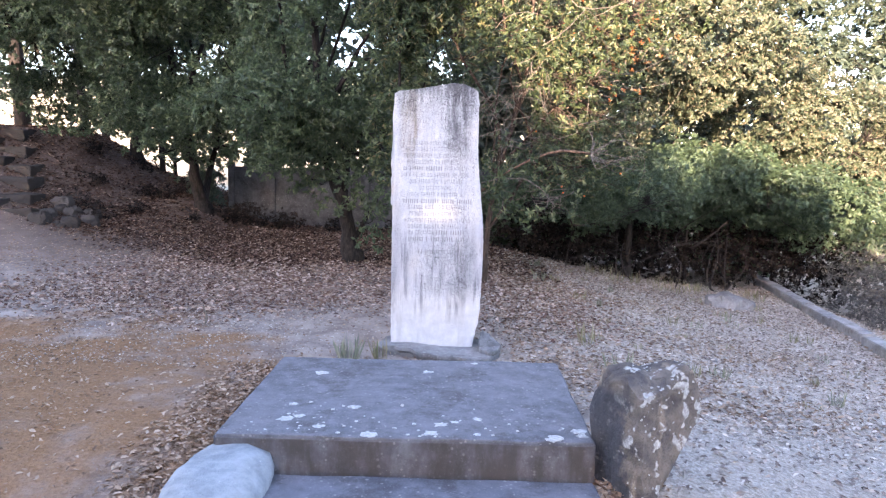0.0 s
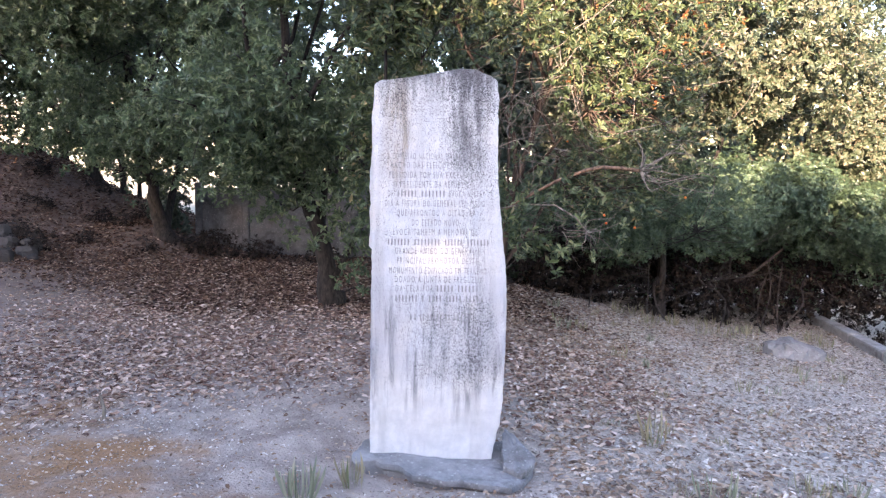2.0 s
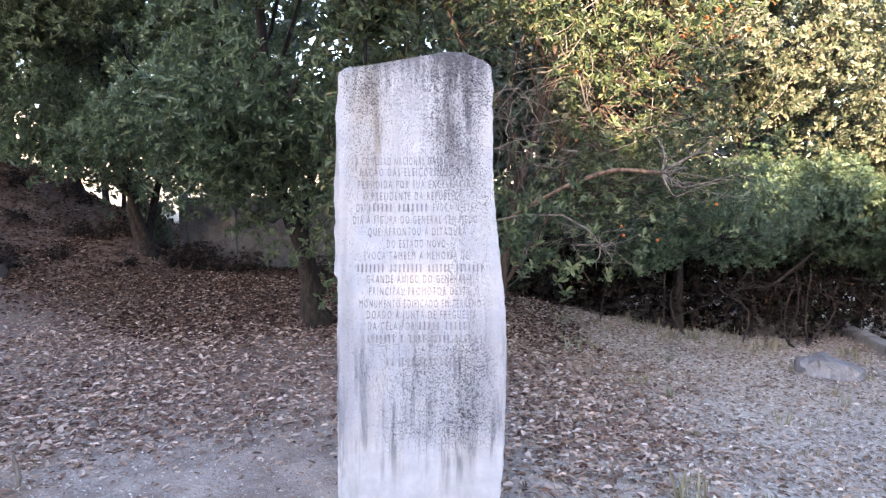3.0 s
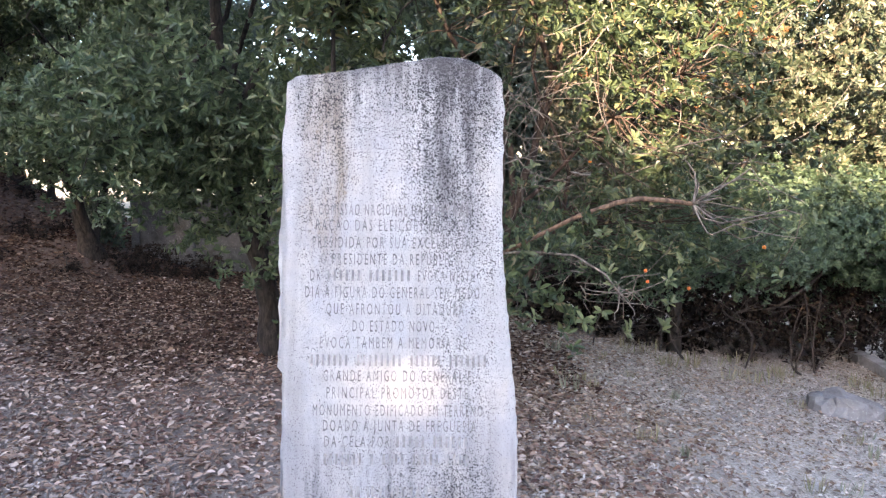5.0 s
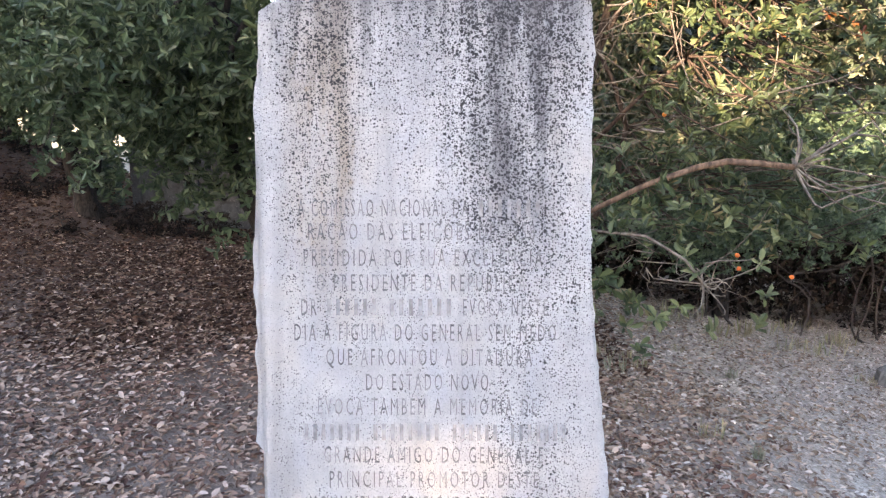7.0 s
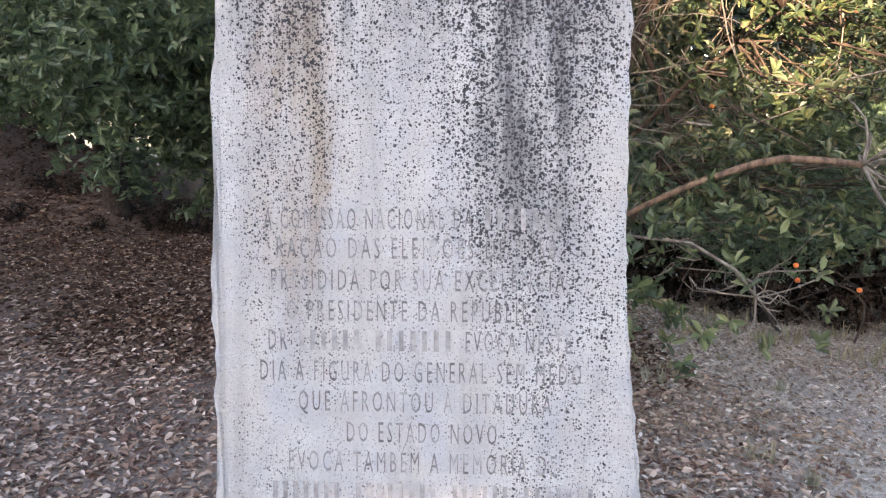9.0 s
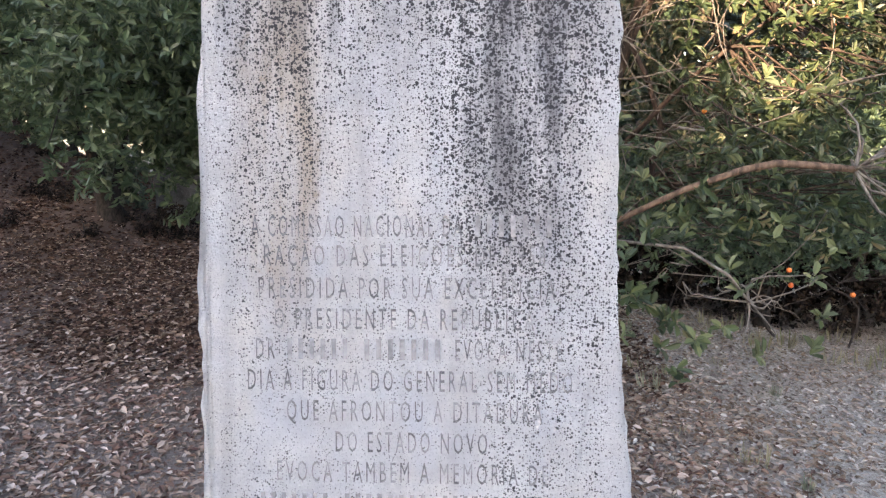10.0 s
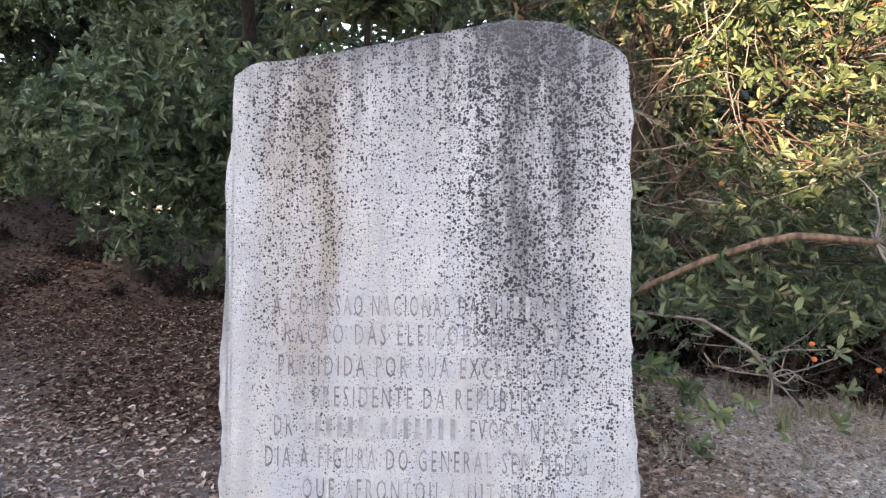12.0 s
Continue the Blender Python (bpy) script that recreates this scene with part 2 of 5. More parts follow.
def stele_mat():
    """Pale limestone with black lichen dots, dark runs below the top, an ochre run and a whiter foot."""
    k = Mat("stele_limestone", 0.9)
    x, z = k.axis(0), k.axis(2)
    runs = k.noise(8, 5, 0.6, k.scaled((1.0, 1.0, 0.10)))
    runs2 = k.noise(21, 5, 0.65, k.scaled((1.0, 1.0, 0.12)))
    mid, fine = k.noise(11, 6, 0.7), k.noise(150, 4, 0.75)
    c = k.mix(k.ramp(mid, 0.3, 0.7), (0.62, 0.612, 0.61), (0.81, 0.798, 0.785))
    c = k.mix(k.ramp(k.noise(3.4, 4, 0.6), 0.48, 0.66, 0, 0.5), c, (0.80, 0.74, 0.66))
    c = k.mix(k.ramp(k.noise(4.7, 4, 0.6, k.scaled((1.3, 1.0, 0.6))), 0.50, 0.66, 0, 0.5), c, (0.60, 0.62, 0.68))
    c = k.mix(k.ramp(k.noise(210, 4, 0.85), 0.48, 0.68, 0.0, 0.4), c, (0.30, 0.292, 0.29))
    c = k.mix(k.ramp(k.noise(320, 3, 0.8), 0.58, 0.68, 0.0, 0.6), c, (0.68, 0.67, 0.65))
    # grey weathered runs
    c = k.mix(k.math("MULTIPLY", k.ramp(runs, 0.50, 0.68), 0.45), c, (0.36, 0.35, 0.345))

    def band(centre, half, value):
        return k.ramp(k.math("ABSOLUTE", k.math("SUBTRACT", value, centre)), half * 0.25, half, 1, 0)

    wob = k.math("MULTIPLY", k.math("SUBTRACT", k.noise(5, 3), 0.5), 0.12)
    xw, zw = k.math("ADD", x, wob), k.math("ADD", z, wob)
    # ochre run
    och = k.math("MULTIPLY", band(-0.245, 0.10, xw), k.ramp(zw, 1.25, 1.65))
    c = k.mix(k.math("MULTIPLY", och, k.ramp(runs2, 0.35, 0.65, 0.2, 0.75)), c, (0.46, 0.36, 0.25))
    c = k.mix(k.math("MULTIPLY", och, k.ramp(k.noise(24, 4, 0.7), 0.56, 0.72, 0.0, 0.7)), c, (0.36, 0.24, 0.12))
    # dark run below the highest point
    dark = k.math("MULTIPLY", band(0.16, 0.105, xw), k.ramp(zw, 1.35, 1.8))
    c = k.mix(k.math("MULTIPLY", dark, k.ramp(k.math("ADD", runs2, k.math("MULTIPLY", fine, 0.35)), 0.46, 0.74, 0.0, 0.92)), c, (0.14, 0.135, 0.14))
    c = k.mix(k.math("MULTIPLY", k.ramp(zw, 1.72, 2.02), k.ramp(runs2, 0.40, 0.62, 0.05, 0.6)), c, (0.20, 0.195, 0.195))
    # long damp runs on the lower half
    low = k.math("MULTIPLY", k.ramp(k.math("ADD", z, k.math("MULTIPLY", runs, 0.5)), 0.30, 0.62), k.ramp(z, 0.95, 0.72, 0, 1))
    low = k.math("MULTIPLY", low, k.ramp(runs2, 0.48, 0.64, 0, 0.85))
    c = k.mix(low, c, (0.23, 0.225, 0.235))
    wash = k.math("MULTIPLY", k.math("MULTIPLY", k.ramp(zw, 0.28, 0.5), k.ramp(zw, 1.0, 0.8)), k.ramp(runs, 0.36, 0.62, 0.1, 0.6))
    c = k.mix(wash, c, (0.46, 0.455, 0.48))
    # whiter foot
    foot = k.ramp(k.math("ADD", zw, k.math("MULTIPLY", runs, 0.16)), 0.20, 0.42, 0.5, 0)
    c = k.mix(foot, c, k.mix(k.ramp(mid, 0.35, 0.7), (0.62, 0.62, 0.625), (0.77, 0.765, 0.76)))
    # black lichen dots of five sizes, densest in the dark run, fewest along both sides
    top = k.ramp(zw, 1.15, 1.6)
    drift = k.math("SUBTRACT", xw, k.ramp(zw, 0.9, 1.75, 0.215, 0.145))
    dens = k.math("MULTIPLY", band(0.0, 0.20, drift), k.ramp(zw, 0.9, 1.7, 0.05, 0.15))
    dens = k.math("ADD", dens, k.math("MULTIPLY", k.math("MULTIPLY", band(-0.255, 0.11, xw), top), 0.085))
    dens = k.math("ADD", dens, k.ramp(zw, 1.4, 2.05, -0.01, 0.105))
    dens = k.math("ADD", dens, k.math("MULTIPLY", k.math("SUBTRACT", k.noise(5.5, 5, 0.65), 0.5), 0.40))
    dens = k.math("ADD", dens, k.math("MULTIPLY", k.math("SUBTRACT", runs2, 0.5), 0.30))
    dens = k.math("ADD", dens, k.math("MULTIPLY", k.math("MULTIPLY", band(0.06, 0.40, xw), k.ramp(zw, 0.9, 0.7)), 0.15))
    dens = k.math("MULTIPLY", k.math("ADD", dens, 0.177), k.ramp(z, 0.2, 0.45, 0.15, 1.0))
    dens = k.math("MULTIPLY", dens, k.ramp(k.math("ABSOLUTE", k.math("ADD", xw, 0.02)), 0.30, 0.385, 1.0, 0.5))
    for scale, size in ((72, 0.34), (125, 0.58), (215, 0.80), (330, 0.84), (470, 0.60)):
        warp = k.t.nodes.new("ShaderNodeTexVoronoi")
        k.t.links.new(k.coord, warp.inputs["Vector"])
        warp.inputs["Scale"].default_value = scale
        pick = k.t.nodes.new("ShaderNodeSeparateColor")
        k.t.links.new(warp.outputs["Color"], pick.inputs[0])
        lim = k.math("MULTIPLY", dens, size)
        lim = k.math("MULTIPLY", lim, k.ramp(pick.outputs[0], 0.35, 1.0, 0.0, 2.2))
        d = k.math("SUBTRACT", k.math("ADD", warp.outputs["Distance"], k.math("MULTIPLY", k.math("SUBTRACT", k.noise(scale * 1.7, 2), 0.5), 0.26)), lim)
        c = k.mix(k.ramp(d, -0.06, 0.015, 0.95, 0), c, (0.045, 0.043, 0.047))
    # a few white crusts
    c = k.mix(k.math("MULTIPLY", k.ramp(k.cells(26), 0.05, 0.13, 1, 0), k.ramp(k.noise(6.5, 2), 0.60, 0.64)), c, (0.86, 0.85, 0.82))
    # dark rim along the top
    c = k.mix(k.math("MULTIPLY", k.ramp(zw, 1.93, 2.05), k.ramp(mid, 0.35, 0.6, 0.1, 0.7)), c, (0.13, 0.125, 0.13))
    return k.done(c, k.math("ADD", k.math("MULTIPLY", fine, 1.6), k.math("MULTIPLY", mid, 1.5)), 1.0, 0.009)


STELE = stele_mat()
CUT_K = Mat("cut_letter", 0.95)
CUT = CUT_K.done(CUT_K.mix(CUT_K.ramp(CUT_K.noise(26, 5, 0.7), 0.35, 0.68), (0.10, 0.097, 0.098), (0.40, 0.39, 0.385)))
WORN_K = Mat("worn_letter", 0.95)
WORN = WORN_K.done(WORN_K.mix(WORN_K.ramp(WORN_K.noise(40, 5, 0.7), 0.3, 0.7), (0.17, 0.165, 0.165), (0.40, 0.39, 0.385)))
# rust litter with the bank's tree shade mixed into its colour
LITTER_RUST_SHADE = leaf_mat("shade_dark_rust_litter", [(0, (0.025, 0.014, 0.011)), (0.5, (0.075, 0.042, 0.03)), (0.85, (0.16, 0.10, 0.07)), (1, (0.34, 0.26, 0.20))], 0.8, 0.1)
STRAW = leaf_mat("dry_grass", [(0, (0.22, 0.19, 0.12)), (0.6, (0.36, 0.32, 0.21)), (1, (0.20, 0.22, 0.11))], 0.8, 0.2)
GREEN_GRASS = leaf_mat("green_grass", [(0, (0.16, 0.18, 0.12)), (0.6, (0.26, 0.28, 0.19)), (1, (0.38, 0.36, 0.26))], 0.7, 0.2)
LITTER = leaf_mat("fallen_leaf", [(0, (0.085, 0.048, 0.04)), (0.35, (0.225, 0.14, 0.105)), (0.7, (0.39, 0.285, 0.22)), (1, (0.64, 0.52, 0.44))], 0.75, 0.1)
LITTER_TAN = leaf_mat("tan_fallen_leaf", [(0, (0.14, 0.098, 0.07)), (0.5, (0.30, 0.22, 0.16)), (1, (0.48, 0.39, 0.31))], 0.75, 0.1)
LITTER_DRIFT = leaf_mat("drifted_brown_leaf", [(0, (0.16, 0.10, 0.065)), (0.5, (0.34, 0.225, 0.15)), (1, (0.56, 0.44, 0.33))], 0.75, 0.1)
LITTER_GREY = leaf_mat("grey_fallen_leaf", [(0, (0.13, 0.10, 0.088)), (0.3, (0.27, 0.225, 0.195)), (0.7, (0.48, 0.42, 0.365)), (1, (0.68, 0.63, 0.57))], 0.75, 0.1)
FRUIT_K = Mat("orange_fruit", 0.55)
FRUIT = FRUIT_K.done(FRUIT_K.mix(FRUIT_K.random(), (0.50, 0.10, 0.015), (0.66, 0.20, 0.025)), FRUIT_K.cells(400), 0.6, 0.002)


# ---- mesh helpers ----
def part(name, bm, mat, parent=None, label="", smooth=False):
    """Links a bmesh as one mesh object, under a thing or part if given."""
    me = bpy.data.meshes.new(name)
    bm.to_mesh(me)
    bm.free()
    me.materials.append(mat)
    if smooth:
        me.polygons.foreach_set("use_smooth", [True] * len(me.polygons))
    ob = new(name, me)
    ob.parent = parent
    if label:
        tagged(ob, label)
    return ob


def raw(name, verts, counts, loops, mat, parent=None, smooth=False):
    """A mesh object from numpy arrays: vertices, corner counts and corners."""
    me = bpy.data.meshes.new(name)
    me.vertices.add(len(verts))
    me.vertices.foreach_set("co", np.asarray(verts, dtype=np.float32).ravel())
    me.loops.add(len(loops))
    me.loops.foreach_set("vertex_index", np.asarray(loops, dtype=np.int32))
    me.polygons.add(len(counts))
    starts = np.concatenate(([0], np.cumsum(counts)[:-1])).astype(np.int32)
    me.polygons.foreach_set("loop_start", starts)
    me.polygons.foreach_set("use_smooth", np.full(len(counts), smooth))
    me.update(calc_edges=True)
    me.validate()
    me.materials.append(mat)
    ob = new(name, me)
    ob.parent = parent
    return ob


def empty(name, place, label, category, group=""):
    ob = new(name)
    ob.location = place
    return tagged(ob, label, category, group)


def unit(v):
    return v / np.maximum(np.linalg.norm(v, axis=1, keepdims=True), 1e-9)


def ripple(p, f, seed=0.0):
    """Smooth pseudo-noise between about -1 and 1."""
    x, y, z = (p * f).T
    return (np.sin(x * 1.7 + 1.3 * np.sin(y * 1.1 + seed) + seed) + np.sin(y * 1.9 + 1.2 * np.sin(z * 1.3 + 2 * seed) + 1.7)
            + np.sin(z * 2.1 + 1.4 * np.sin(x * 1.2 - seed) + 0.6)) / 3


def leaves(name, base, way, up, length, width, mat, parent=None, fold=0.25, curl=0.15):
    """One mesh of leaves, two folded quads each, from base along way."""
    n = len(base)
    way = unit(way)
    side = unit(np.cross(way, up))
    nor = np.cross(side, way)
    L, w = length[:, None], width[:, None]
    v = np.empty((n, 6, 3))
    v[:, 0] = base
    v[:, 1] = base + way * L * 0.35 - side * w * 0.40 + nor * w * fold
    v[:, 2] = base + way * L * 0.75 - side * w * 0.46 + nor * w * fold - nor * L * curl * 0.4
    v[:, 3] = base + way * L - nor * L * curl
    v[:, 4] = base + way * L * 0.75 + side * w * 0.46 + nor * w * fold - nor * L * curl * 0.4
    v[:, 5] = base + way * L * 0.35 + side * w * 0.40 + nor * w * fold
    quad = np.array([0, 3, 2, 1, 0, 5, 4, 3])
    loops = (np.arange(n)[:, None] * 6 + quad).ravel()
    return raw(name, v.reshape(-1, 3), np.full(2 * n, 4), loops, mat, parent)


def small_leaves(name, base, way, up, length, width, mat, parent=None):
    """One mesh of small or distant leaves, one folded diamond each."""
    n = len(base)
    way = unit(way)
    side = unit(np.cross(way, up))
    nor = np.cross(side, way)
    L, w = length[:, None], width[:, None]
    v = np.empty((n, 4, 3))
    v[:, 0] = base
    v[:, 1] = base + way * L * 0.55 - side * w * 0.6 + nor * w * 0.2
    v[:, 2] = base + way * L - nor * L * 0.12
    v[:, 3] = base + way * L * 0.55 + side * w * 0.6 + nor * w * 0.2
    return raw(name, v.reshape(-1, 3), np.full(n, 4), np.arange(4 * n), mat, parent)


def tubes(name, paths, mat, parent=None, sides=6, rough=0.0):
    """One mesh of tapered tubes; each path is a list of (point, radius)."""
    verts, loops, counts = [], [], []
    count = 0
    for path in paths:
        pts = np.array([p for p, _ in path], dtype=float)
        rad = np.array([r for _, r in path])
        d = unit(np.gradient(pts, axis=0))
        ref = np.array([0.31, 0.17, 0.93]) if abs(d[:, 2]).mean() < 0.8 else np.array([0.9, 0.3, 0.1])
        a = unit(np.cross(d, ref))
        b = np.cross(d, a)
        ang = np.arange(sides) * 2 * math.pi / sides
        ring = a[:, None] * np.cos(ang)[None, :, None] + b[:, None] * np.sin(ang)[None, :, None]
        wob = 1 + rough * np.random.uniform(-1, 1, (len(pts), sides, 1))
        v = pts[:, None] + ring * rad[:, None, None] * wob
        verts.append(v.reshape(-1, 3))
        for i in range(len(pts) - 1):
            for j in range(sides):
                k = (j + 1) % sides
                loops += [count + i * sides + j, count + i * sides + k, count + (i + 1) * sides + k, count + (i + 1) * sides + j]
                counts.append(4)
        loops += [count + (len(pts) - 1) * sides + j for j in range(sides)]
        counts.append(sides)
        count += len(pts) * sides
    return raw(name, np.concatenate(verts), np.array(counts), np.array(loops), mat, parent, True)


def bent(a, b, r0, r1, n=8, bend=0.12):
    """A bent, tapered path from a to b."""
    a, b = np.array(a, float), np.array(b, float)
    off = np.random.normal(0, bend * np.linalg.norm(b - a) * 0.5, (2, 3))
    out = []
    for i in range(n):
        s = i / (n - 1)
        p = a + (b - a) * s + off[0] * math.sin(math.pi * s) + off[1] * math.sin(2 * math.pi * s) * 0.5
        out.append((p, r0 + (r1 - r0) * s))
    return out


def tips_in(lobes, per_m3, gap=-0.2, freq=1.6, shell=0.45, seed=1.0):
    """Twig tips scattered through ellipsoid lobes (centre, radii), mostly in their outer part, with gaps; also their outward ways."""
    P, D = [], []
    for c, r in lobes:
        c, r = np.array(c), np.array(r)
        n = int(per_m3 * 4.19 * r.prod())
        d = unit(np.random.normal(size=(n, 3)))
        s = (shell ** 3 + (1 - shell ** 3) * np.random.rand(n, 1)) ** (1 / 3)
        edge = 1 + 0.28 * ripple(d * r * 1.5, 2.2, seed)[:, None]
        p = c + d * r * s * edge
        keep = ripple(p, freq, seed) + 0.45 * ripple(p, freq * 3.1, seed + 2) > gap
        P.append(p[keep])
        D.append(unit(d[keep] / r))
    return np.concatenate(P), np.concatenate(D)


def whorls(tip, way, per, length, spread=0.9, lift=0.35):
    """Leaves set round each tip: base, way, up and length arrays."""
    n = len(tip)
    axis = unit(way + np.random.normal(0, 0.45, (n, 3)) + np.array([0, 0, lift]))
    base = np.repeat(tip, per, 0)
    ax = np.repeat(axis, per, 0)
    rnd = unit(np.cross(ax, np.random.normal(size=ax.shape)))
    d = unit(ax * (1 - spread * np.random.rand(len(ax), 1) ** 0.7) + rnd * spread)
    base = base - ax * np.random.rand(len(ax), 1) * length * 0.7
    L = length * np.random.uniform(0.6, 1.15, len(ax))
    return base, d, ax + np.random.normal(0, 0.2, ax.shape), L


def crown(name, lobes, per_m3, per, length, ratio, mat, parent=None, gap=-0.2, freq=1.6, shell=0.45, seed=1.0, spread=0.9, lift=0.35, keep=None, fine=True):
    tip, way = tips_in(lobes, per_m3, gap, freq, shell, seed)
    b, d, u, L = whorls(tip, way, per, length, spread, lift)
    if keep is not None:
        m = keep(b, unit(d), L)
        b, d, u, L = b[m], d[m], u[m], L[m]
    make = leaves if fine else small_leaves
    return make(name, b, d, u, L, L * ratio, mat, parent), tip


def twigs_to(tips, frame_points, count, r=0.008, rng=7):
    """Thin paths from the limbs' points to some of the tips."""
    pick = np.random.default_rng(rng).choice(len(tips), min(count, len(tips)), replace=False)
    out = []
    for t in tips[pick]:
        q = frame_points[np.argmin(np.linalg.norm(frame_points - t, axis=1) + 0.6 * np.maximum(frame_points[:, 2] - t[2], 0))]
        out.append(bent(q, t, r, r * 0.3, 5, 0.22))
    return out


# ---- ground ----
def smooth(v, a, b):
    t = np.clip((np.asarray(v, float) - a) / (b - a), 0, 1)
    return t * t * (3 - 2 * t)


def height(x, y):
    """The lie of the land: level by the stele, falling to the east, a bank to the north-west and a meadow rising beyond."""
    x, y = np.asarray(x, float), np.asarray(y, float)
    h = -0.62 * smooth(x, 0.1, 4.6) ** 0.85
    h = h - 0.35 * smooth(x, 5.45, 6.2)
    h = h - 0.24 * smooth(-y, -3.5, -2.1)
    h = h + 0.05 * smooth(-x, 0.7, 1.2) * smooth(-y, -4.9, -3.9)
    d = (-x - 2) * 0.25 + (np.minimum(y, 15.5) - 10) * 0.5
    bank = 0.122 * (0.48 + 0.52 * smooth(-x, 6.0, 8.6)) * np.clip(d - 0.4, 0, 3.45) ** 2.26 * smooth(-x, 2.5, 6.0)
    h = h + bank - 1.2 * smooth(y, 15.6, 19.0) * smooth(-x, 1.5, 6)
    h = h + 10.0 * smooth(y, 46, 95) * smooth(-x, -60, 10) + 2.0 * smooth(y, 40, 140)
    h = h + 0.012 * np.sin(2.3 * x + 0.7 * np.sin(1.9 * y)) * np.sin(2.7 * y + 1.1) + 0.006 * np.sin(7.1 * x + 2 * np.sin(3 * y)) * np.sin(6.3 * y)
    h = h + 0.30 * np.exp(-((x + 5.2) / 0.75) ** 2 - ((y - 13.7) / 0.8) ** 2)
    h = h - 0.115 * np.exp(-(x / 0.7) ** 4 - ((y - 5.38) / 0.42) ** 2)
    bed = smooth(x, -1.0, -0.88) * smooth(-x, -0.82, -0.7) * smooth(y, 1.9, 2.1) * smooth(-y, -4.6, -4.45)
    return h - 0.22 * bed


def ground_sheet():
    fine_x, fine_y = np.arange(-6, 6.5, 0.09), np.arange(0.5, 14, 0.09)
    grow = 0.12 * 1.13 ** np.arange(1, 66)
    out = np.cumsum(grow)
    xs = np.concatenate((-6 - out[::-1], fine_x, fine_x[-1] + out))
    ys = np.concatenate((0.5 - out[::-1], fine_y, fine_y[-1] + out))
    X, Y = np.meshgrid(xs, ys)
    Z = height(X, Y) + np.random.normal(0, 0.004, X.shape)
    nx, ny = len(xs), len(ys)
    i = (np.arange(ny - 1)[:, None] * nx + np.arange(nx - 1)).ravel()
    loops = np.stack((i, i + 1, i + nx + 1, i + nx), 1).ravel()
    return raw("ground", np.stack((X, Y, Z), -1).reshape(-1, 3), np.full(len(i), 4), loops, GROUND, None, True)


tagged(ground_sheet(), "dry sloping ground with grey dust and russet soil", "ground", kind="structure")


def lying(name, n, box, size, mat, label, where=None, seed=3):
    """Fallen leaves lying flat and curled on the ground within box (x0, x1, y0, y1)."""
    g = np.random.default_rng(seed)
    x, y = g.uniform(box[0], box[1], n), g.uniform(box[2], box[3], n)
    if where is not None:
        k = g.random(n) < where(x, y)
        x, y = x[k], y[k]
    n = len(x)
    a = g.uniform(0, 2 * math.pi, n)
    way = np.stack((np.cos(a), np.sin(a), g.normal(0, 0.28, n)), 1)
    up = np.stack((g.normal(0, 0.45, n), g.normal(0, 0.45, n), np.ones(n)), 1)
    base = np.stack((x, y, height(x, y) + g.uniform(0.003, 0.02, n)), 1)
    L = size * g.uniform(0.5, 1.25, n)
    ob = leaves(name, base, way, up, L, L * g.uniform(0.35, 0.6, n), mat, None, 0.18, 0.12)
    return tagged(ob, label, "leaves", kind="stuff")


def patchy(x, y):
    return 0.5 + 0.5 * ripple(np.stack((x, y, 0 * x), 1), 1.3, 0.4)


def inward(x, y):
    """How far north a place lies, less to the west, where the bare soil reaches up to the bank."""
    return y + 0.6 * np.minimum(x + 2.5, 0)


def clear(x, y):
    """1 off the slab, the footing and the steps, 0 on them."""
    on = (x > -1.02) & (x < 0.86) & (y > 2.3) & (y < 4.63)
    return np.where(on, 0.0, 1.0)


lying("leaf_litter", 98000, (-5.5, 2.2, 5.6, 13.5), 0.052, LITTER, "brown fallen leaves spread under the dark trees",
      lambda x, y: clear(x, y) * smooth(y + 0.9 * patchy(x, y), 5.9, 7.6) * (0.35 + 0.65 * patchy(x, y)) * smooth(-x, -2.4, -0.8) * smooth(x, -5.6, -3.2) * (1 - 0.7 * smooth(y + 0.8 * patchy(x, y), 9.0, 10.8)), 3)
lying("grey_leaf_litter", 105000, (0.2, 6.2, 0.0, 12.5), 0.040, LITTER_GREY, "greyish dry leaves and chaff on the slope",
      lambda x, y: clear(x, y) * (0.25 + 0.75 * patchy(x * 1.3, y)) * smooth(x, 0.2, 1.4) * (0.1 + 0.35 * smooth(y, 0.3, 2.4) + 0.55 * smooth(y, 3.0, 5.5)), 4)
lying("tan_leaf_litter", 36000, (0.6, 5.6, 4.6, 12.0), 0.05, LITTER_TAN, "tan and brown dry leaves strewn over the slope",
      lambda x, y: clear(x, y) * (0.05 + 0.95 * patchy(x * 0.8, y * 1.4) ** 1.6) * (1 - 0.6 * smooth(x, 2.0, 4.6)), 8)
lying("sparse_leaf_litter", 92000, (-11.0, 1.2, 2.2, 13.0), 0.030, LITTER_DRIFT, "scattered dry leaves on russet soil",
      lambda x, y: clear(x, y) * (0.22 + 0.6 * patchy(x, y) ** 2), 5)
lying("leaf_drift", 4400, (-1.5, -1.0, 2.4, 4.75), 0.036, LITTER_DRIFT, "tan leaves drifted along the edge of the slab",
      lambda x, y: smooth(x, -1.5, -1.12), 6)
lying("chaff", 15000, (-3.2, 1.4, 4.64, 7.2), 0.019, LITTER_GREY, "fine pale chaff and broken leaf on the dust",
      lambda x, y: clear(x, y) * (0.3 + 0.7 * patchy(x * 1.7, y * 1.7)), 9)
lying("leaf_pocket", 700, (0.85, 0.98, 2.5, 3.3), 0.045, LITTER_DRIFT, "brown leaves caught between the slab and the boulder", None, 10)
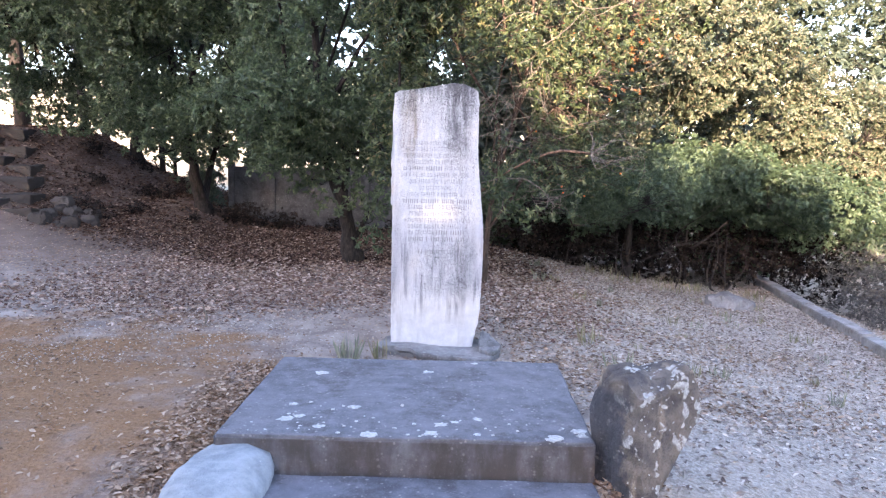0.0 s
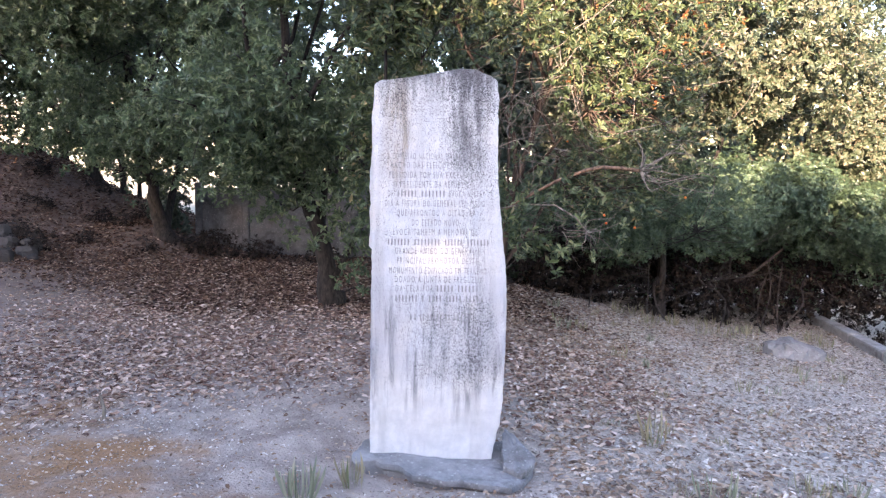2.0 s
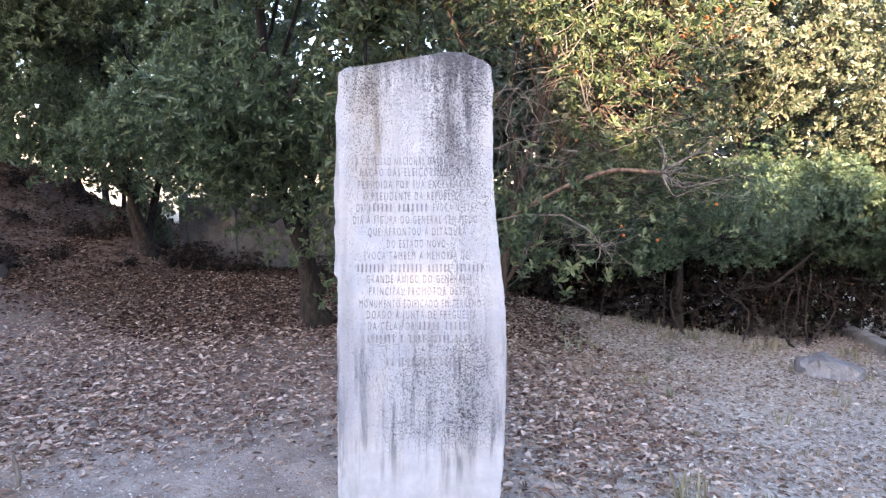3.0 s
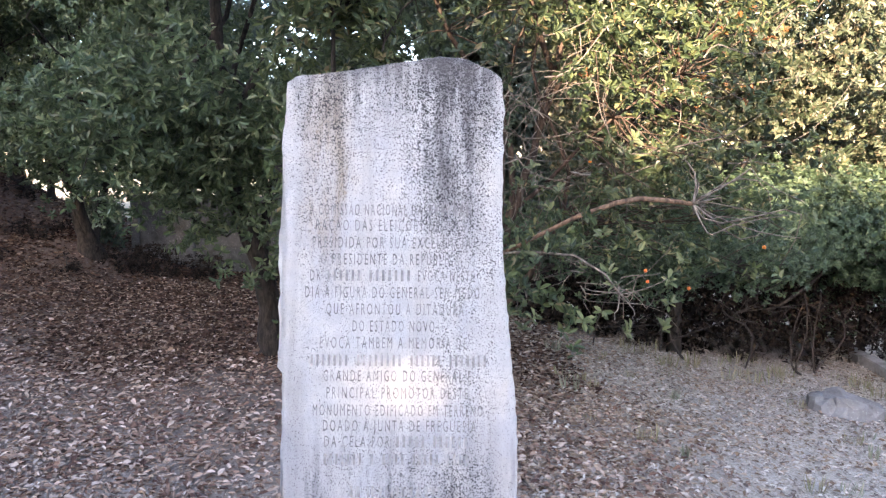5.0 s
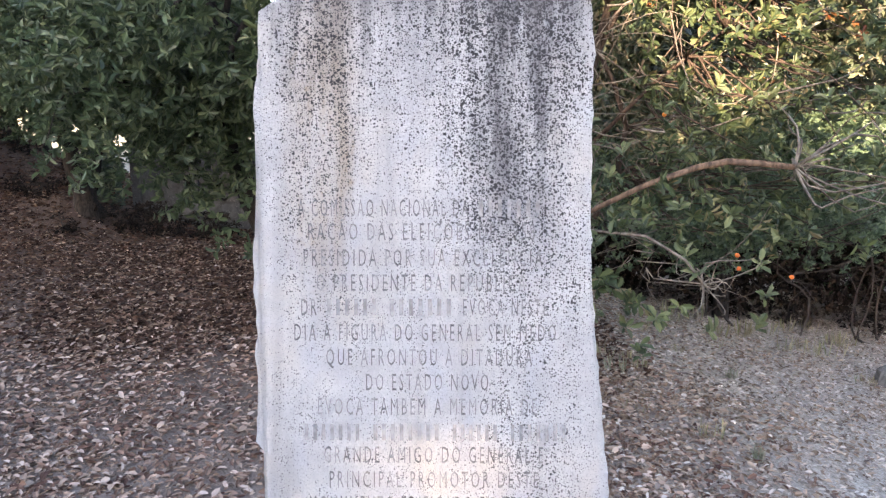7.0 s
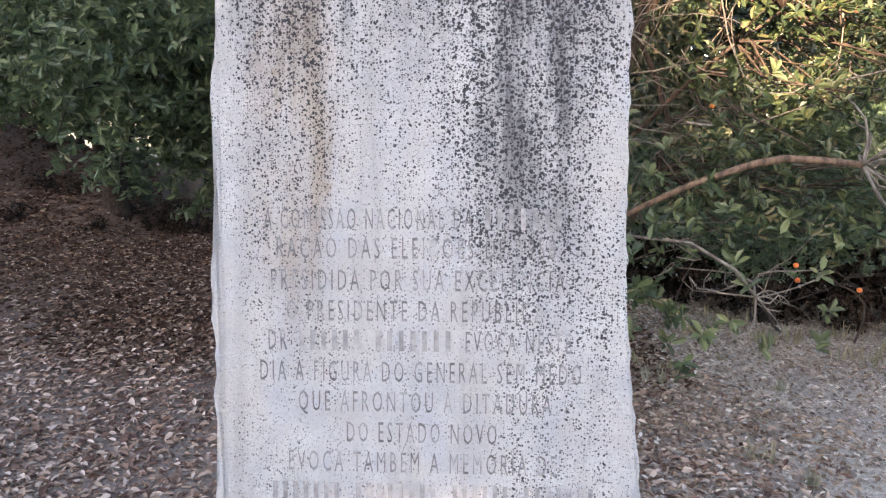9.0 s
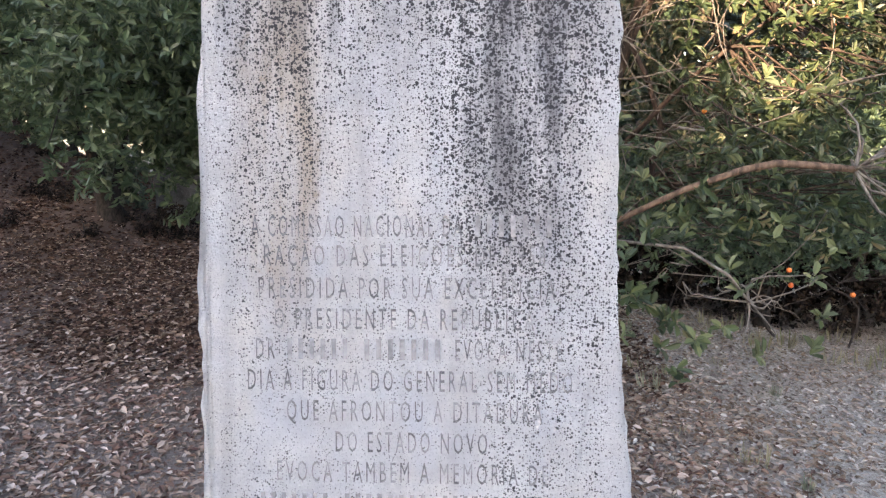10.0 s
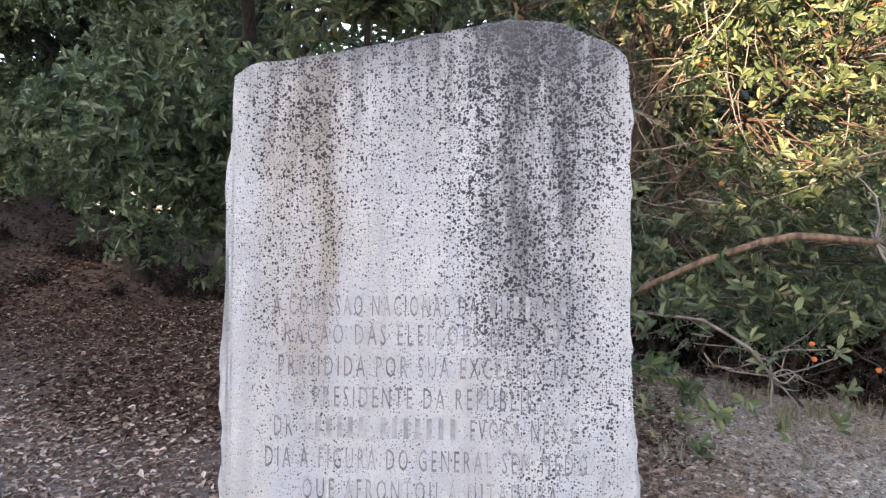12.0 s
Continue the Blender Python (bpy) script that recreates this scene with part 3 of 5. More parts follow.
# rusty litter, its colour lowered to paint the shade under the trees
lying("bank_leaf_litter", 120000, (-11.5, 1.5, 8.8, 16.0), 0.066, LITTER_RUST_SHADE, "rust-brown litter on the bank, coloured darker for tree shade",
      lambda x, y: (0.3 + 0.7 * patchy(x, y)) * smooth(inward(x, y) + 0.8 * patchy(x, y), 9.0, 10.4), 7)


# ---- slab, step and footing ----
def worn_block(x0, x1, y0, y1, z0, z1, cuts=14, wear=0.006, seed=1):
    """A cast block with slightly uneven faces and worn, rounded edges."""
    bm = bmesh.new()
    bmesh.ops.create_cube(bm, size=1)
    bmesh.ops.scale(bm, vec=(x1 - x0, y1 - y0, z1 - z0), verts=bm.verts)
    bmesh.ops.translate(bm, vec=((x0 + x1) / 2, (y0 + y1) / 2, (z0 + z1) / 2), verts=bm.verts)
    bmesh.ops.bevel(bm, geom=bm.edges[:], offset=0.012, segments=2, affect="EDGES")
    bmesh.ops.subdivide_edges(bm, edges=[e for e in bm.edges if e.calc_length() > 0.1], cuts=cuts, use_grid_fill=True)
    for v in bm.verts:
        n = noise.noise_vector(v.co * 3.1 + Vector((seed, 0, 0))) * wear + noise.noise_vector(v.co * 17 + Vector((0, seed, 0))) * wear * 0.5
        v.co += n
    return bm


def lichen_disc(x, y, z, r, seed):
    g = random.Random(seed)
    bm = bmesh.new()
    ring = []
    for i in range(14):
        a = i * 2 * math.pi / 14
        q = r * (0.45 + 0.65 * g.random())
        ring.append((x + 1.25 * q * math.cos(a), y + q * math.sin(a)))
    top = [bm.verts.new((px * 0.96 + x * 0.04, py * 0.96 + y * 0.04, z + 0.0035)) for px, py in ring]
    low = [bm.verts.new((px, py, z - 0.003)) for px, py in ring]
    bm.faces.new(top)
    for i in range(14):
        bm.faces.new((low[i], low[(i + 1) % 14], top[(i + 1) % 14], top[i]))
    return bm


SLAB_TOP = 0.11
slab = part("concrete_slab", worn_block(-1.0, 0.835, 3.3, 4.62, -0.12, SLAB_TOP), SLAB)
tagged(slab, "dark grey weathered concrete slab with white lichen spots", "slab")
step = part("concrete_step", worn_block(-0.99, 0.83, 1.95, 3.285, -0.30, -0.07, seed=4), CONCRETE)
tagged(step, "lower grey concrete step in front of the slab", "step")
SPOTS = ((-0.672, 4.288, 0.04), (-0.379, 3.709, 0.032), (-0.014, 4.349, 0.03), (0.285, 4.55, 0.022), (-0.242, 3.345, 0.045), (0.646, 3.35, 0.04),
         (0.775, 3.45, 0.035), (0.78, 3.39, 0.03), (0.091, 3.494, 0.03), (0.161, 3.528, 0.022), (0.278, 3.574, 0.025), (0.044, 3.376, 0.035),
         (-0.512, 3.433, 0.03), (-0.703, 3.518, 0.045), (-0.64, 3.561, 0.03), (-0.712, 3.738, 0.022), (0.272, 3.376, 0.02))
for n, (sx, sy, sr) in enumerate(SPOTS):
    part("lichen_patch", lichen_disc(sx, sy, SLAB_TOP, sr, n), LICHEN, slab, "white crusty lichen")
gl = random.Random(11)
for n in range(60):
    sx = gl.choice((gl.gauss(-0.62, 0.16), gl.gauss(0.15, 0.3), gl.uniform(-0.9, 0.75)))
    sy = 3.34 + abs(gl.gauss(0, 0.2))
    if -0.95 < sx < 0.79 and sy < 4.5:
        part("lichen_patch", lichen_disc(sx, sy, SLAB_TOP, gl.uniform(0.004, 0.010), 50 + n), LICHEN, slab, "small white lichen spot")


def broken_slab(points, top, thick, seed, undercut=0.035):
    """A thin ragged piece of cement with a broken rim, hollow below its edge; top(x, y) gives its surface."""
    bm = bmesh.new()
    ring = []
    for i, (x, y) in enumerate(points):
        x2, y2 = points[(i + 1) % len(points)]
        n = max(2, int(math.hypot(x2 - x, y2 - y) / 0.018))
        for k in range(n):
            p = Vector((x + (x2 - x) * k / n, y + (y2 - y) * k / n, seed))
            w = noise.noise_vector(p * 9) * 0.018 + noise.noise_vector(p * 34) * 0.009
            ring.append((p.x + w.x, p.y + w.y))
    cx, cy = sum(p[0] for p in ring) / len(ring), sum(p[1] for p in ring) / len(ring)
    rows = []
    for scale, drop in ((1 - undercut * 4, thick + 0.12), (1 - undercut * 3, thick), (1 - undercut * 1.5, thick * 0.75), (0.994, thick * 0.6), (1.0, thick * 0.3), (0.988, 0.003), (0.93, 0.0), (0.75, 0.0), (0.5, 0.0), (0.25, 0.0)):
        row = []
        for x, y in ring:
            px, py = cx + (x - cx) * scale, cy + (y - cy) * scale
            lump = noise.noise(Vector((px * 7, py * 7, seed))) * 0.012 + noise.noise(Vector((px * 26, py * 26, seed))) * 0.009
            row.append(bm.verts.new((px, py, top(px, py) - drop + lump)))
        rows.append(row)
    m = len(ring)
    for a, b in zip(rows, rows[1:]):
        for i in range(m):
            k = (i + 1) % m
            bm.faces.new((a[i], a[k], b[k], b[i]))
    bm.faces.new(rows[-1])
    bmesh.ops.triangulate(bm, faces=[f for f in bm.faces if len(f.verts) > 4])
    bmesh.ops.recalc_face_normals(bm, faces=bm.faces)
    return bm


footing = empty("footing", (0, 5.5, 0), "cracked grey cement footing round the base of the stele", "footing")
footing.matrix_world = pose(0, 0, 0)
part("main_piece", broken_slab(((-0.465, 5.50), (-0.42, 5.44), (-0.33, 5.45), (-0.22, 5.41), (-0.11, 5.31), (0.02, 5.27), (0.14, 5.29), (0.26, 5.235), (0.37, 5.22), (0.44, 5.29), (0.46, 5.40), (0.42, 5.6), (0.38, 5.85), (-0.3, 5.88), (-0.43, 5.7)),
                               lambda x, y: -0.028 - 0.045 * (x + 0.4) + 0.02 * (y - 5.4), 0.052, 1.0), CONCRETE_FACE, footing)
part("side_piece", broken_slab(((0.335, 5.40), (0.43, 5.33), (0.50, 5.42), (0.515, 5.50), (0.43, 5.72), (0.37, 5.78)), lambda x, y: -0.005 - 0.05 * (x - 0.3) + 0.16 * (y - 5.5), 0.05, 2.0, 0.02), CONCRETE_FACE, footing, "tilted broken corner piece")


# ---- the stele ----
LEAN = 8.0
# the outline of the upright stone, from its west foot clockwise: across, up
OUTLINE = ((-0.368, -0.06), (-0.372, 0.25), (-0.375, 0.55), (-0.377, 0.833), (-0.376, 1.072), (-0.388, 1.092), (-0.389, 1.3), (-0.394, 1.522), (-0.381, 1.540),
           (-0.380, 1.66), (-0.388, 1.79), (-0.379, 1.9), (-0.376, 1.987), (-0.346, 2.006), (-0.2, 2.022), (-0.085, 2.037), (-0.06, 2.048), (0.02, 2.062), (0.107, 2.077), (0.198, 2.067),
           (0.27, 2.036), (0.306, 2.008), (0.313, 1.9), (0.312, 1.80), (0.310, 1.519), (0.325, 1.297), (0.344, 1.12), (0.361, 0.939), (0.366, 0.75), (0.362, 0.583),
           (0.352, 0.35), (0.336, 0.149), (0.300, 0.02), (0.286, -0.10))


def stele_mesh(thick=0.2):
    g = random.Random(5)
    pts = []
    for i, (x, z) in enumerate(OUTLINE):
        x2, z2 = OUTLINE[(i + 1) % len(OUTLINE)]
        n = max(1, int(math.hypot(x2 - x, z2 - z) / 0.022))
        if i == len(OUTLINE) - 1:
            n = 6
        for s in range(n):
            pts.append((x + (x2 - x) * s / n, z + (z2 - z) * s / n))
    cx = -0.02
    bm = bmesh.new()

    def ring(y, inset, rough):
        out = []
        for x, z in pts:
            w = noise.noise(Vector((x * 9, y * 12, z * 26))) * rough + g.gauss(0, rough * 0.25)
            k = 1 - (inset + w) / max(0.2, abs(x - cx)) if abs(x - cx) > 0.12 else 1
            zz = z - (inset + w) * (1 if z > 1.94 else 0)
            out.append(bm.verts.new((cx + (x - cx) * k, y, zz)))
        return out

    rings = [ring(0.0, 0.005, 0.005), ring(0.004, 0.002, 0.005), ring(0.012, 0.001, 0.006), ring(0.05, 0.006, 0.006), ring(thick * 0.5, 0.014, 0.008), ring(thick - 0.02, 0.022, 0.006), ring(thick, 0.04, 0.006)]
    n = len(pts)
    for a, b in zip(rings, rings[1:]):
        for i in range(n):
            k = (i + 1) % n
            bm.faces.new((a[i], b[i], b[k], a[k]))
    f = [bm.faces.new(rings[0]), bm.faces.new(rings[-1])]
    bmesh.ops.triangulate(bm, faces=f)
    bmesh.ops.recalc_face_normals(bm, faces=bm.faces)
    return bm


stele = empty("memorial_stele", (0, 5.55, 0), "tall pale limestone memorial stele with worn cut inscription and black lichen", "memorial stone")
stele.rotation_euler = (radians(-LEAN), 0, 0)
part("stone", stele_mesh(), STELE, stele)

# the cut lines: west end, east end, foot of the letters, cap height, pieces; a number stands for a word that is a plain bar, its share of the line
LETTER = 0.035
LINES = (
    (-0.296, 0.210, 1.568, ("A COMISSÃO NACIONAL DA", 0.27)),
    (-0.275, 0.193, 1.519, ("RAÇÃO DAS ELEIÇÕES DE 1958",)),
    (-0.285, 0.209, 1.465, ("PRESIDIDA POR SUA EXCELÊNCIA",)),
    (-0.259, 0.175, 1.413, ("O PRESIDENTE DA REPÚBLICA",)),
    (-0.291, 0.221, 1.362, ("DR", 0.22, 0.27, "EVOCA NESTE")),
    (-0.306, 0.239, 1.309, ("DIA A FIGURA DO GENERAL SEM MEDO",)),
    (-0.240, 0.190, 1.257, ("QUE AFRONTOU A DITADURA",)),
    (-0.157, 0.099, 1.204, ("DO ESTADO NOVO",)),
    (-0.258, 0.200, 1.152, ("EVOCA TAMBÉM A MEMÓRIA DE",)),
    (-0.290, 0.268, 1.097, (0.22, 0.26, 0.18, 0.22)),
    (-0.246, 0.215, 1.049, ("GRANDE AMIGO DO GENERAL E",)),
    (-0.235, 0.205, 0.996, ("PRINCIPAL PROMOTOR DESTE",)),
    (-0.277, 0.252, 0.942, ("MONUMENTO EDIFICADO EM TERRENO",)),
    (-0.245, 0.232, 0.894, ("DOADO À JUNTA DE FREGUESIA",)),
    (-0.240, 0.212, 0.845, ("DA CELA POR", 0.22, 0.26)),
    (-0.245, 0.215, 0.790, (0.28, 0.05, 0.17, 0.2, 0.17)),
    (-0.165, 0.130, 0.690, (0.16, 0.1, 0.3, 0.12, 0.2)),
)


def font_mesh(text):
    cu = bpy.data.curves.new("cut", "FONT")
    cu.body, cu.offset, cu.resolution_u, cu.space_character = text, 0.0, 2, 1.45
    ob = new("cut", cu)
    me = bpy.data.meshes.new_from_object(ob.evaluated_get(bpy.context.evaluated_depsgraph_get()))
    bpy.data.objects.remove(ob)
    co = np.empty(len(me.vertices) * 3)
    me.vertices.foreach_get("co", co)
    return me, co.reshape(-1, 3)


CAP = float(font_mesh("H")[1][:, 1].max())


def letters(text, x0, x1, z, size):
    """The text fitted between x0 and x1 with its letters' feet at z: each cut letter is a mesh of its own."""
    me, co = font_mesh(text)
    lo, hi = co[:, 0].min(), co[:, 0].max()
    out = np.empty_like(co)
    out[:, 0] = x0 + (co[:, 0] - lo) * (x1 - x0) / (hi - lo)
    out[:, 1] = -0.0012
    out[:, 2] = z + co[:, 1] * size / CAP
    root = list(range(len(co)))

    def find(a):
        while root[a] != a:
            a = root[a]
        return a

    faces = [tuple(p.vertices) for p in me.polygons]
    for f in faces:
        for v in f[1:]:
            root[find(v)] = find(f[0])
    piece = {}
    for f in faces:
        piece.setdefault(find(f[0]), []).append(f)
    groups = []
    # an accent belongs to the letter below it
    for fs in sorted(piece.values(), key=lambda q: min(out[v, 0] for f in q for v in f)):
        a, b = min(out[v, 0] for f in fs for v in f), max(out[v, 0] for f in fs for v in f)
        if groups and a < groups[-1][1] - 0.3 * (b - a):
            groups[-1][1] = max(groups[-1][1], b)
            groups[-1][2].extend(fs)
        else:
            groups.append([a, b, list(fs)])
    for a, b, fs in groups:
        used = sorted({v for f in fs for v in f})
        slot = {v: n for n, v in enumerate(used)}
        ob = raw("letter", out[used], np.array([len(f) for f in fs]), np.array([slot[v] for f in fs for v in f]), CUT, stele)
        tagged(ob, "worn dark cut letter")
    bpy.data.meshes.remove(me)


def strokes(x0, x1, z, size):
    """Plain bars, one for each letter of a worn word."""
    n = max(1, round((x1 - x0) / 0.0185))
    w = (x1 - x0) / n
    for i in range(n):
        a, c = x0 + (i + 0.2) * w, x0 + (i + 0.62) * w
        bm = bmesh.new()
        bm.faces.new([bm.verts.new((p, -0.0012, q)) for p, q in ((a, z), (c, z), (c, z + size), (a, z + size))])
        part("letter_bar", bm, WORN, stele, "worn stroke cut in the stone")


for x0, x1, z, pieces in LINES:
    total = x1 - x0
    fixed = sum(p for p in pieces if not isinstance(p, str))
    count = sum(len(p) for p in pieces if isinstance(p, str))
    space = 0.035 * (len(pieces) - 1)
    x = x0
    for p in pieces:
        if isinstance(p, str):
            share = (1 - fixed - space) * len(p) / count
            letters(p, x, x + share * total, z, LETTER)
        else:
            share = p if count else p * (1 - space) / fixed
            strokes(x, x + share * total, z, LETTER)
        x += (share + 0.035) * total


# ---- stones ----
def stone_mesh(rings, sides=22, rough=0.05, seed=0, freq=4.0):
    """A rough stone from rings of (z, centre x, centre y, half x, half y), closed below and above."""
    bm = bmesh.new()
    rows = []
    for z, cx, cy, rx, ry in rings:
        row = []
        for i in range(sides):
            a = i * 2 * math.pi / sides
            c, s = math.cos(a), math.sin(a)
            q = 1 / (abs(c) ** 3 + abs(s) ** 3) ** (1 / 3)
            p = Vector((cx + rx * q * c, cy + ry * q * s, z))
            p += noise.noise_vector(p * freq + Vector((seed, seed, 0))) * rough + noise.noise_vector(p * freq * 3.7) * rough * 0.45
            row.append(bm.verts.new(p))
        rows.append(row)
    for a, b in zip(rows, rows[1:]):
        for i in range(sides):
            k = (i + 1) % sides
            bm.faces.new((a[i], a[k], b[k], b[i]))
    bm.faces.new(rows[0][::-1])
    bm.faces.new(rows[-1])
    bmesh.ops.triangulate(bm, faces=[f for f in bm.faces if len(f.verts) > 4])
    return bm


def chipped(bm, centre, planes):
    """Cuts flat facets into a stone: each plane is a direction and its distance from the centre."""
    c = Vector(centre)
    for d, off in planes:
        d = Vector(d).normalized()
        for v in bm.verts:
            over = d.dot(v.co - c) - off
            if over > 0:
                v.co -= d * over * 0.985
    for v in bm.verts:
        v.co.z -= 0.02 * math.exp(-((v.co.x - c.x - 0.03) / 0.06) ** 2) * max(0.0, min(1.0, (v.co.z - c.z - 0.18) / 0.1))
        v.co += noise.noise_vector(v.co * 38) * 0.008 + noise.noise_vector(v.co * 21) * 0.011 + noise.noise_vector(v.co * 9) * 0.012
    return bm


boulder = part("boulder", chipped(stone_mesh(
    ((-0.42, 1.02, 3.24, 0.2, 0.15), (-0.25, 1.01, 3.24, 0.195, 0.16), (-0.14, 1.01, 3.25, 0.19, 0.16), (-0.05, 1.005, 3.25, 0.19, 0.165), (0.03, 1.0, 3.26, 0.195, 0.17), (0.10, 1.01, 3.27, 0.205, 0.18), (0.17, 1.03, 3.28, 0.225, 0.19),
     (0.24, 1.05, 3.30, 0.245, 0.2), (0.30, 1.07, 3.31, 0.255, 0.2), (0.36, 1.085, 3.31, 0.255, 0.2), (0.41, 1.09, 3.33, 0.235, 0.19), (0.45, 1.10, 3.35, 0.21, 0.16), (0.48, 1.11, 3.36, 0.15, 0.1)),
    56, 0.05, 2.0, 5.5), (1.05, 3.28, 0.15),
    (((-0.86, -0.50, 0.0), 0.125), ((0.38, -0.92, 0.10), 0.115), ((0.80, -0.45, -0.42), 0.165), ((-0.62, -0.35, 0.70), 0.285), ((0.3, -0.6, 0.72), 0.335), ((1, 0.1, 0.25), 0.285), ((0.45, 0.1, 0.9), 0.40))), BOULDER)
tagged(boulder, "dark upright boulder blotched with white lichen beside the steps", "rock")
pale = part("pale_stone", stone_mesh(((-0.4, -0.93, 3.02, 0.23, 0.34), (-0.2, -0.92, 3.03, 0.235, 0.36), (-0.03, -0.90, 3.08, 0.22, 0.36), (0.03, -0.90, 3.10, 0.19, 0.33), (0.06, -0.91, 3.10, 0.13, 0.25)), 24, 0.022, 5.0, 4.0), PALE, None, "", True)
tagged(pale, "pale bluish white rounded stone beside the steps", "rock")
flat = part("flat_rock", stone_mesh(((-0.75, 4.08, 9.95, 0.33, 0.24), (-0.56, 4.08, 9.95, 0.33, 0.24), (-0.48, 4.05, 9.98, 0.27, 0.19), (-0.43, 4.0, 10.0, 0.15, 0.11)), 28, 0.075, 8.0, 6.0), CONCRETE_FACE)
tagged(flat, "low flat grey rock half sunk in dry litter", "rock")
gs = random.Random(3)
for n in range(26):
    x, y = gs.uniform(1.2, 3.2), gs.uniform(4.2, 6.6)
    if n < 10:
        x, y = gs.uniform(-0.9, 0.9), gs.uniform(4.72, 5.1)
    z, r = float(height(x, y)), gs.uniform(0.012, 0.035)
    ob = part("pebble", stone_mesh(((z - 0.02, x, y, r, r * 0.8), (z + r * 0.3, x, y, r, r * 0.8), (z + r * 0.8, x, y, r * 0.6, r * 0.5)), 9, r * 0.3, n, 20.0), KERB)
    tagged(ob, "small pale stone lying on the ground", "pebble", "pebbles round the stele")

kerb = empty("kerb", (5.2, 9.5, -0.5), "grey concrete kerb edging the slope", "kerb")
kerb.matrix_world = pose(0, 0, 0)
kx, ky = (5.52, 12.6), (4.72, 6.2)
for n in range(7):
    a, b = n / 7 + 0.0012, (n + 1) / 7 - 0.0012
    p = [np.array(kx) + (np.array(ky) - np.array(kx)) * s for s in (a, b)]
    mid = (p[0] + p[1]) / 2
    ln = float(np.linalg.norm(p[1] - p[0]))
    bm = worn_block(-0.09, 0.09, -ln / 2, ln / 2, -0.25, 0.12, 5, 0.004, n)
    yaw = math.degrees(math.atan2(p[0][0] - p[1][0], p[1][1] - p[0][1]))
    bmesh.ops.transform(bm, matrix=pose(mid[0], mid[1], float(height(mid[0], mid[1])) + 0.0, 0, 0, yaw), verts=bm.verts)
    part("kerb_stone", bm, KERB, kerb)

# ---- concrete panel wall at the back ----
wall = tagged(new("wall_north"), "grey precast concrete panel wall behind the trees", "wall", kind="structure")
WX, WY = (-4.58, -3.72, -1.75, 0.2, 2.15), 14.4
for n, x in enumerate(WX):
    part("post", worn_block(x - 0.06, x + 0.06, WY - 0.08, WY + 0.08, -0.7, 1.34, 4, 0.004, n), WALL, wall)
for n, (a, b) in enumerate(zip(WX, WX[1:])):
    if n == 0:
        part("panel", worn_block(a + 0.062, b - 0.062, WY - 0.03, WY + 0.03, -0.5, 1.25, 6, 0.004, 9), WALL, wall, "smooth pale concrete panel")
        continue
    part("backing", worn_block(a + 0.063, b - 0.063, WY - 0.012, WY + 0.012, -0.6, 1.22, 4, 0.002, 60 + n), WALL, wall)
    for k in range(7):
        z = -0.62 + k * 0.27
        part("plank", worn_block(a + 0.062, b - 0.062, WY - 0.04, WY + 0.03, z, z + 0.235, 4, 0.006, 10 * n + k), WALL, wall)

# ---- dry stone steps on the bank ----
dry = empty("dry_stone_wall", (-7.8, 12.0, 0.4), "stepped dry stone wall of dark stones in the bank", "stone wall")
dry.matrix_world = pose(0, 0, 0)
gd = random.Random(9)
for row in range(6):
    y = 12.0 + row * 0.42
    x = -7.2 - 0.62 * (y - 12.0) + gd.uniform(-0.08, 0.08)
    while x > -11.0:
        w = gd.uniform(0.35, 0.95)
        z = float(height(x - w / 2, y - 0.15)) + gd.uniform(-0.03, 0.02)
        part("stone", worn_block(x - w, x, y - 0.24, y + 0.24, z - 0.16, z + 0.09, 5, 0.04, row * 7 + x), DRY_STONE, dry)
        x -= w + gd.uniform(0.0, 0.04)
for n in range(16):
    x, y, q = gd.uniform(-7.35, -6.2), gd.uniform(11.7, 12.7), gd.uniform(0.07, 0.19)
    z = float(height(x, y))
    part("rubble_stone", stone_mesh(((z - 0.1, x, y, q, q * 0.8), (z + q * 0.4, x, y, q, q * 0.8), (z + q * 0.8, x, y, q * 0.7, q * 0.5)), 12, q * 0.3, n, 7.0), DRY_STONE, dry)


# ---- trees and shrubs ----
def tree(name, label, base, trunk, limbs, lobes, bark, leaf, per_m3, per, length, ratio, gap=-0.2, freq=1.6, shell=0.45, seed=1.0, twigs=120, r=0.09, spread=0.9, keep=None, category="tree", group="", fine=True):
    """trunk: points from the base up; limbs: (point on trunk, end, radius); lobes: the crown's ellipsoids."""
    np.random.seed(int(seed * 1000) % 100000)
    t = empty(name, base, label, category, group)
    t.matrix_world = pose(0, 0, 0)
    pts = [np.array(base, float) - np.array([0, 0, 0.15])] + [np.array(p, float) for p in trunk]
    path = []
    for i in range(len(pts) - 1):
        for s in np.linspace(0, 1, 5)[: 5 if i == len(pts) - 2 else 4]:
            f = (i + s) / (len(pts) - 1)
            flare = 1 + 0.7 * max(0, 1 - f * 6)
            path.append((pts[i] + (pts[i + 1] - pts[i]) * s + np.random.normal(0, r * 0.12, 3), r * flare * (1 - 0.65 * f)))
    paths = [path]
    for a, b, rr in limbs:
        paths.append(bent(a, b, rr, rr * 0.3, 9, 0.16))
    tubes("trunk", paths, bark, t, 9, 0.1)
    fp = np.array([p for q in paths for p, _ in q])
    c, tips = crown("crown", lobes, per_m3, per, length, ratio, leaf, t, gap, freq, shell, seed, spread, keep=keep, fine=fine)
    if twigs:
        tubes("branchwork", twigs_to(tips, fp, twigs, max(0.006, r * 0.09), int(seed * 10)), bark, t, 4)
    return t


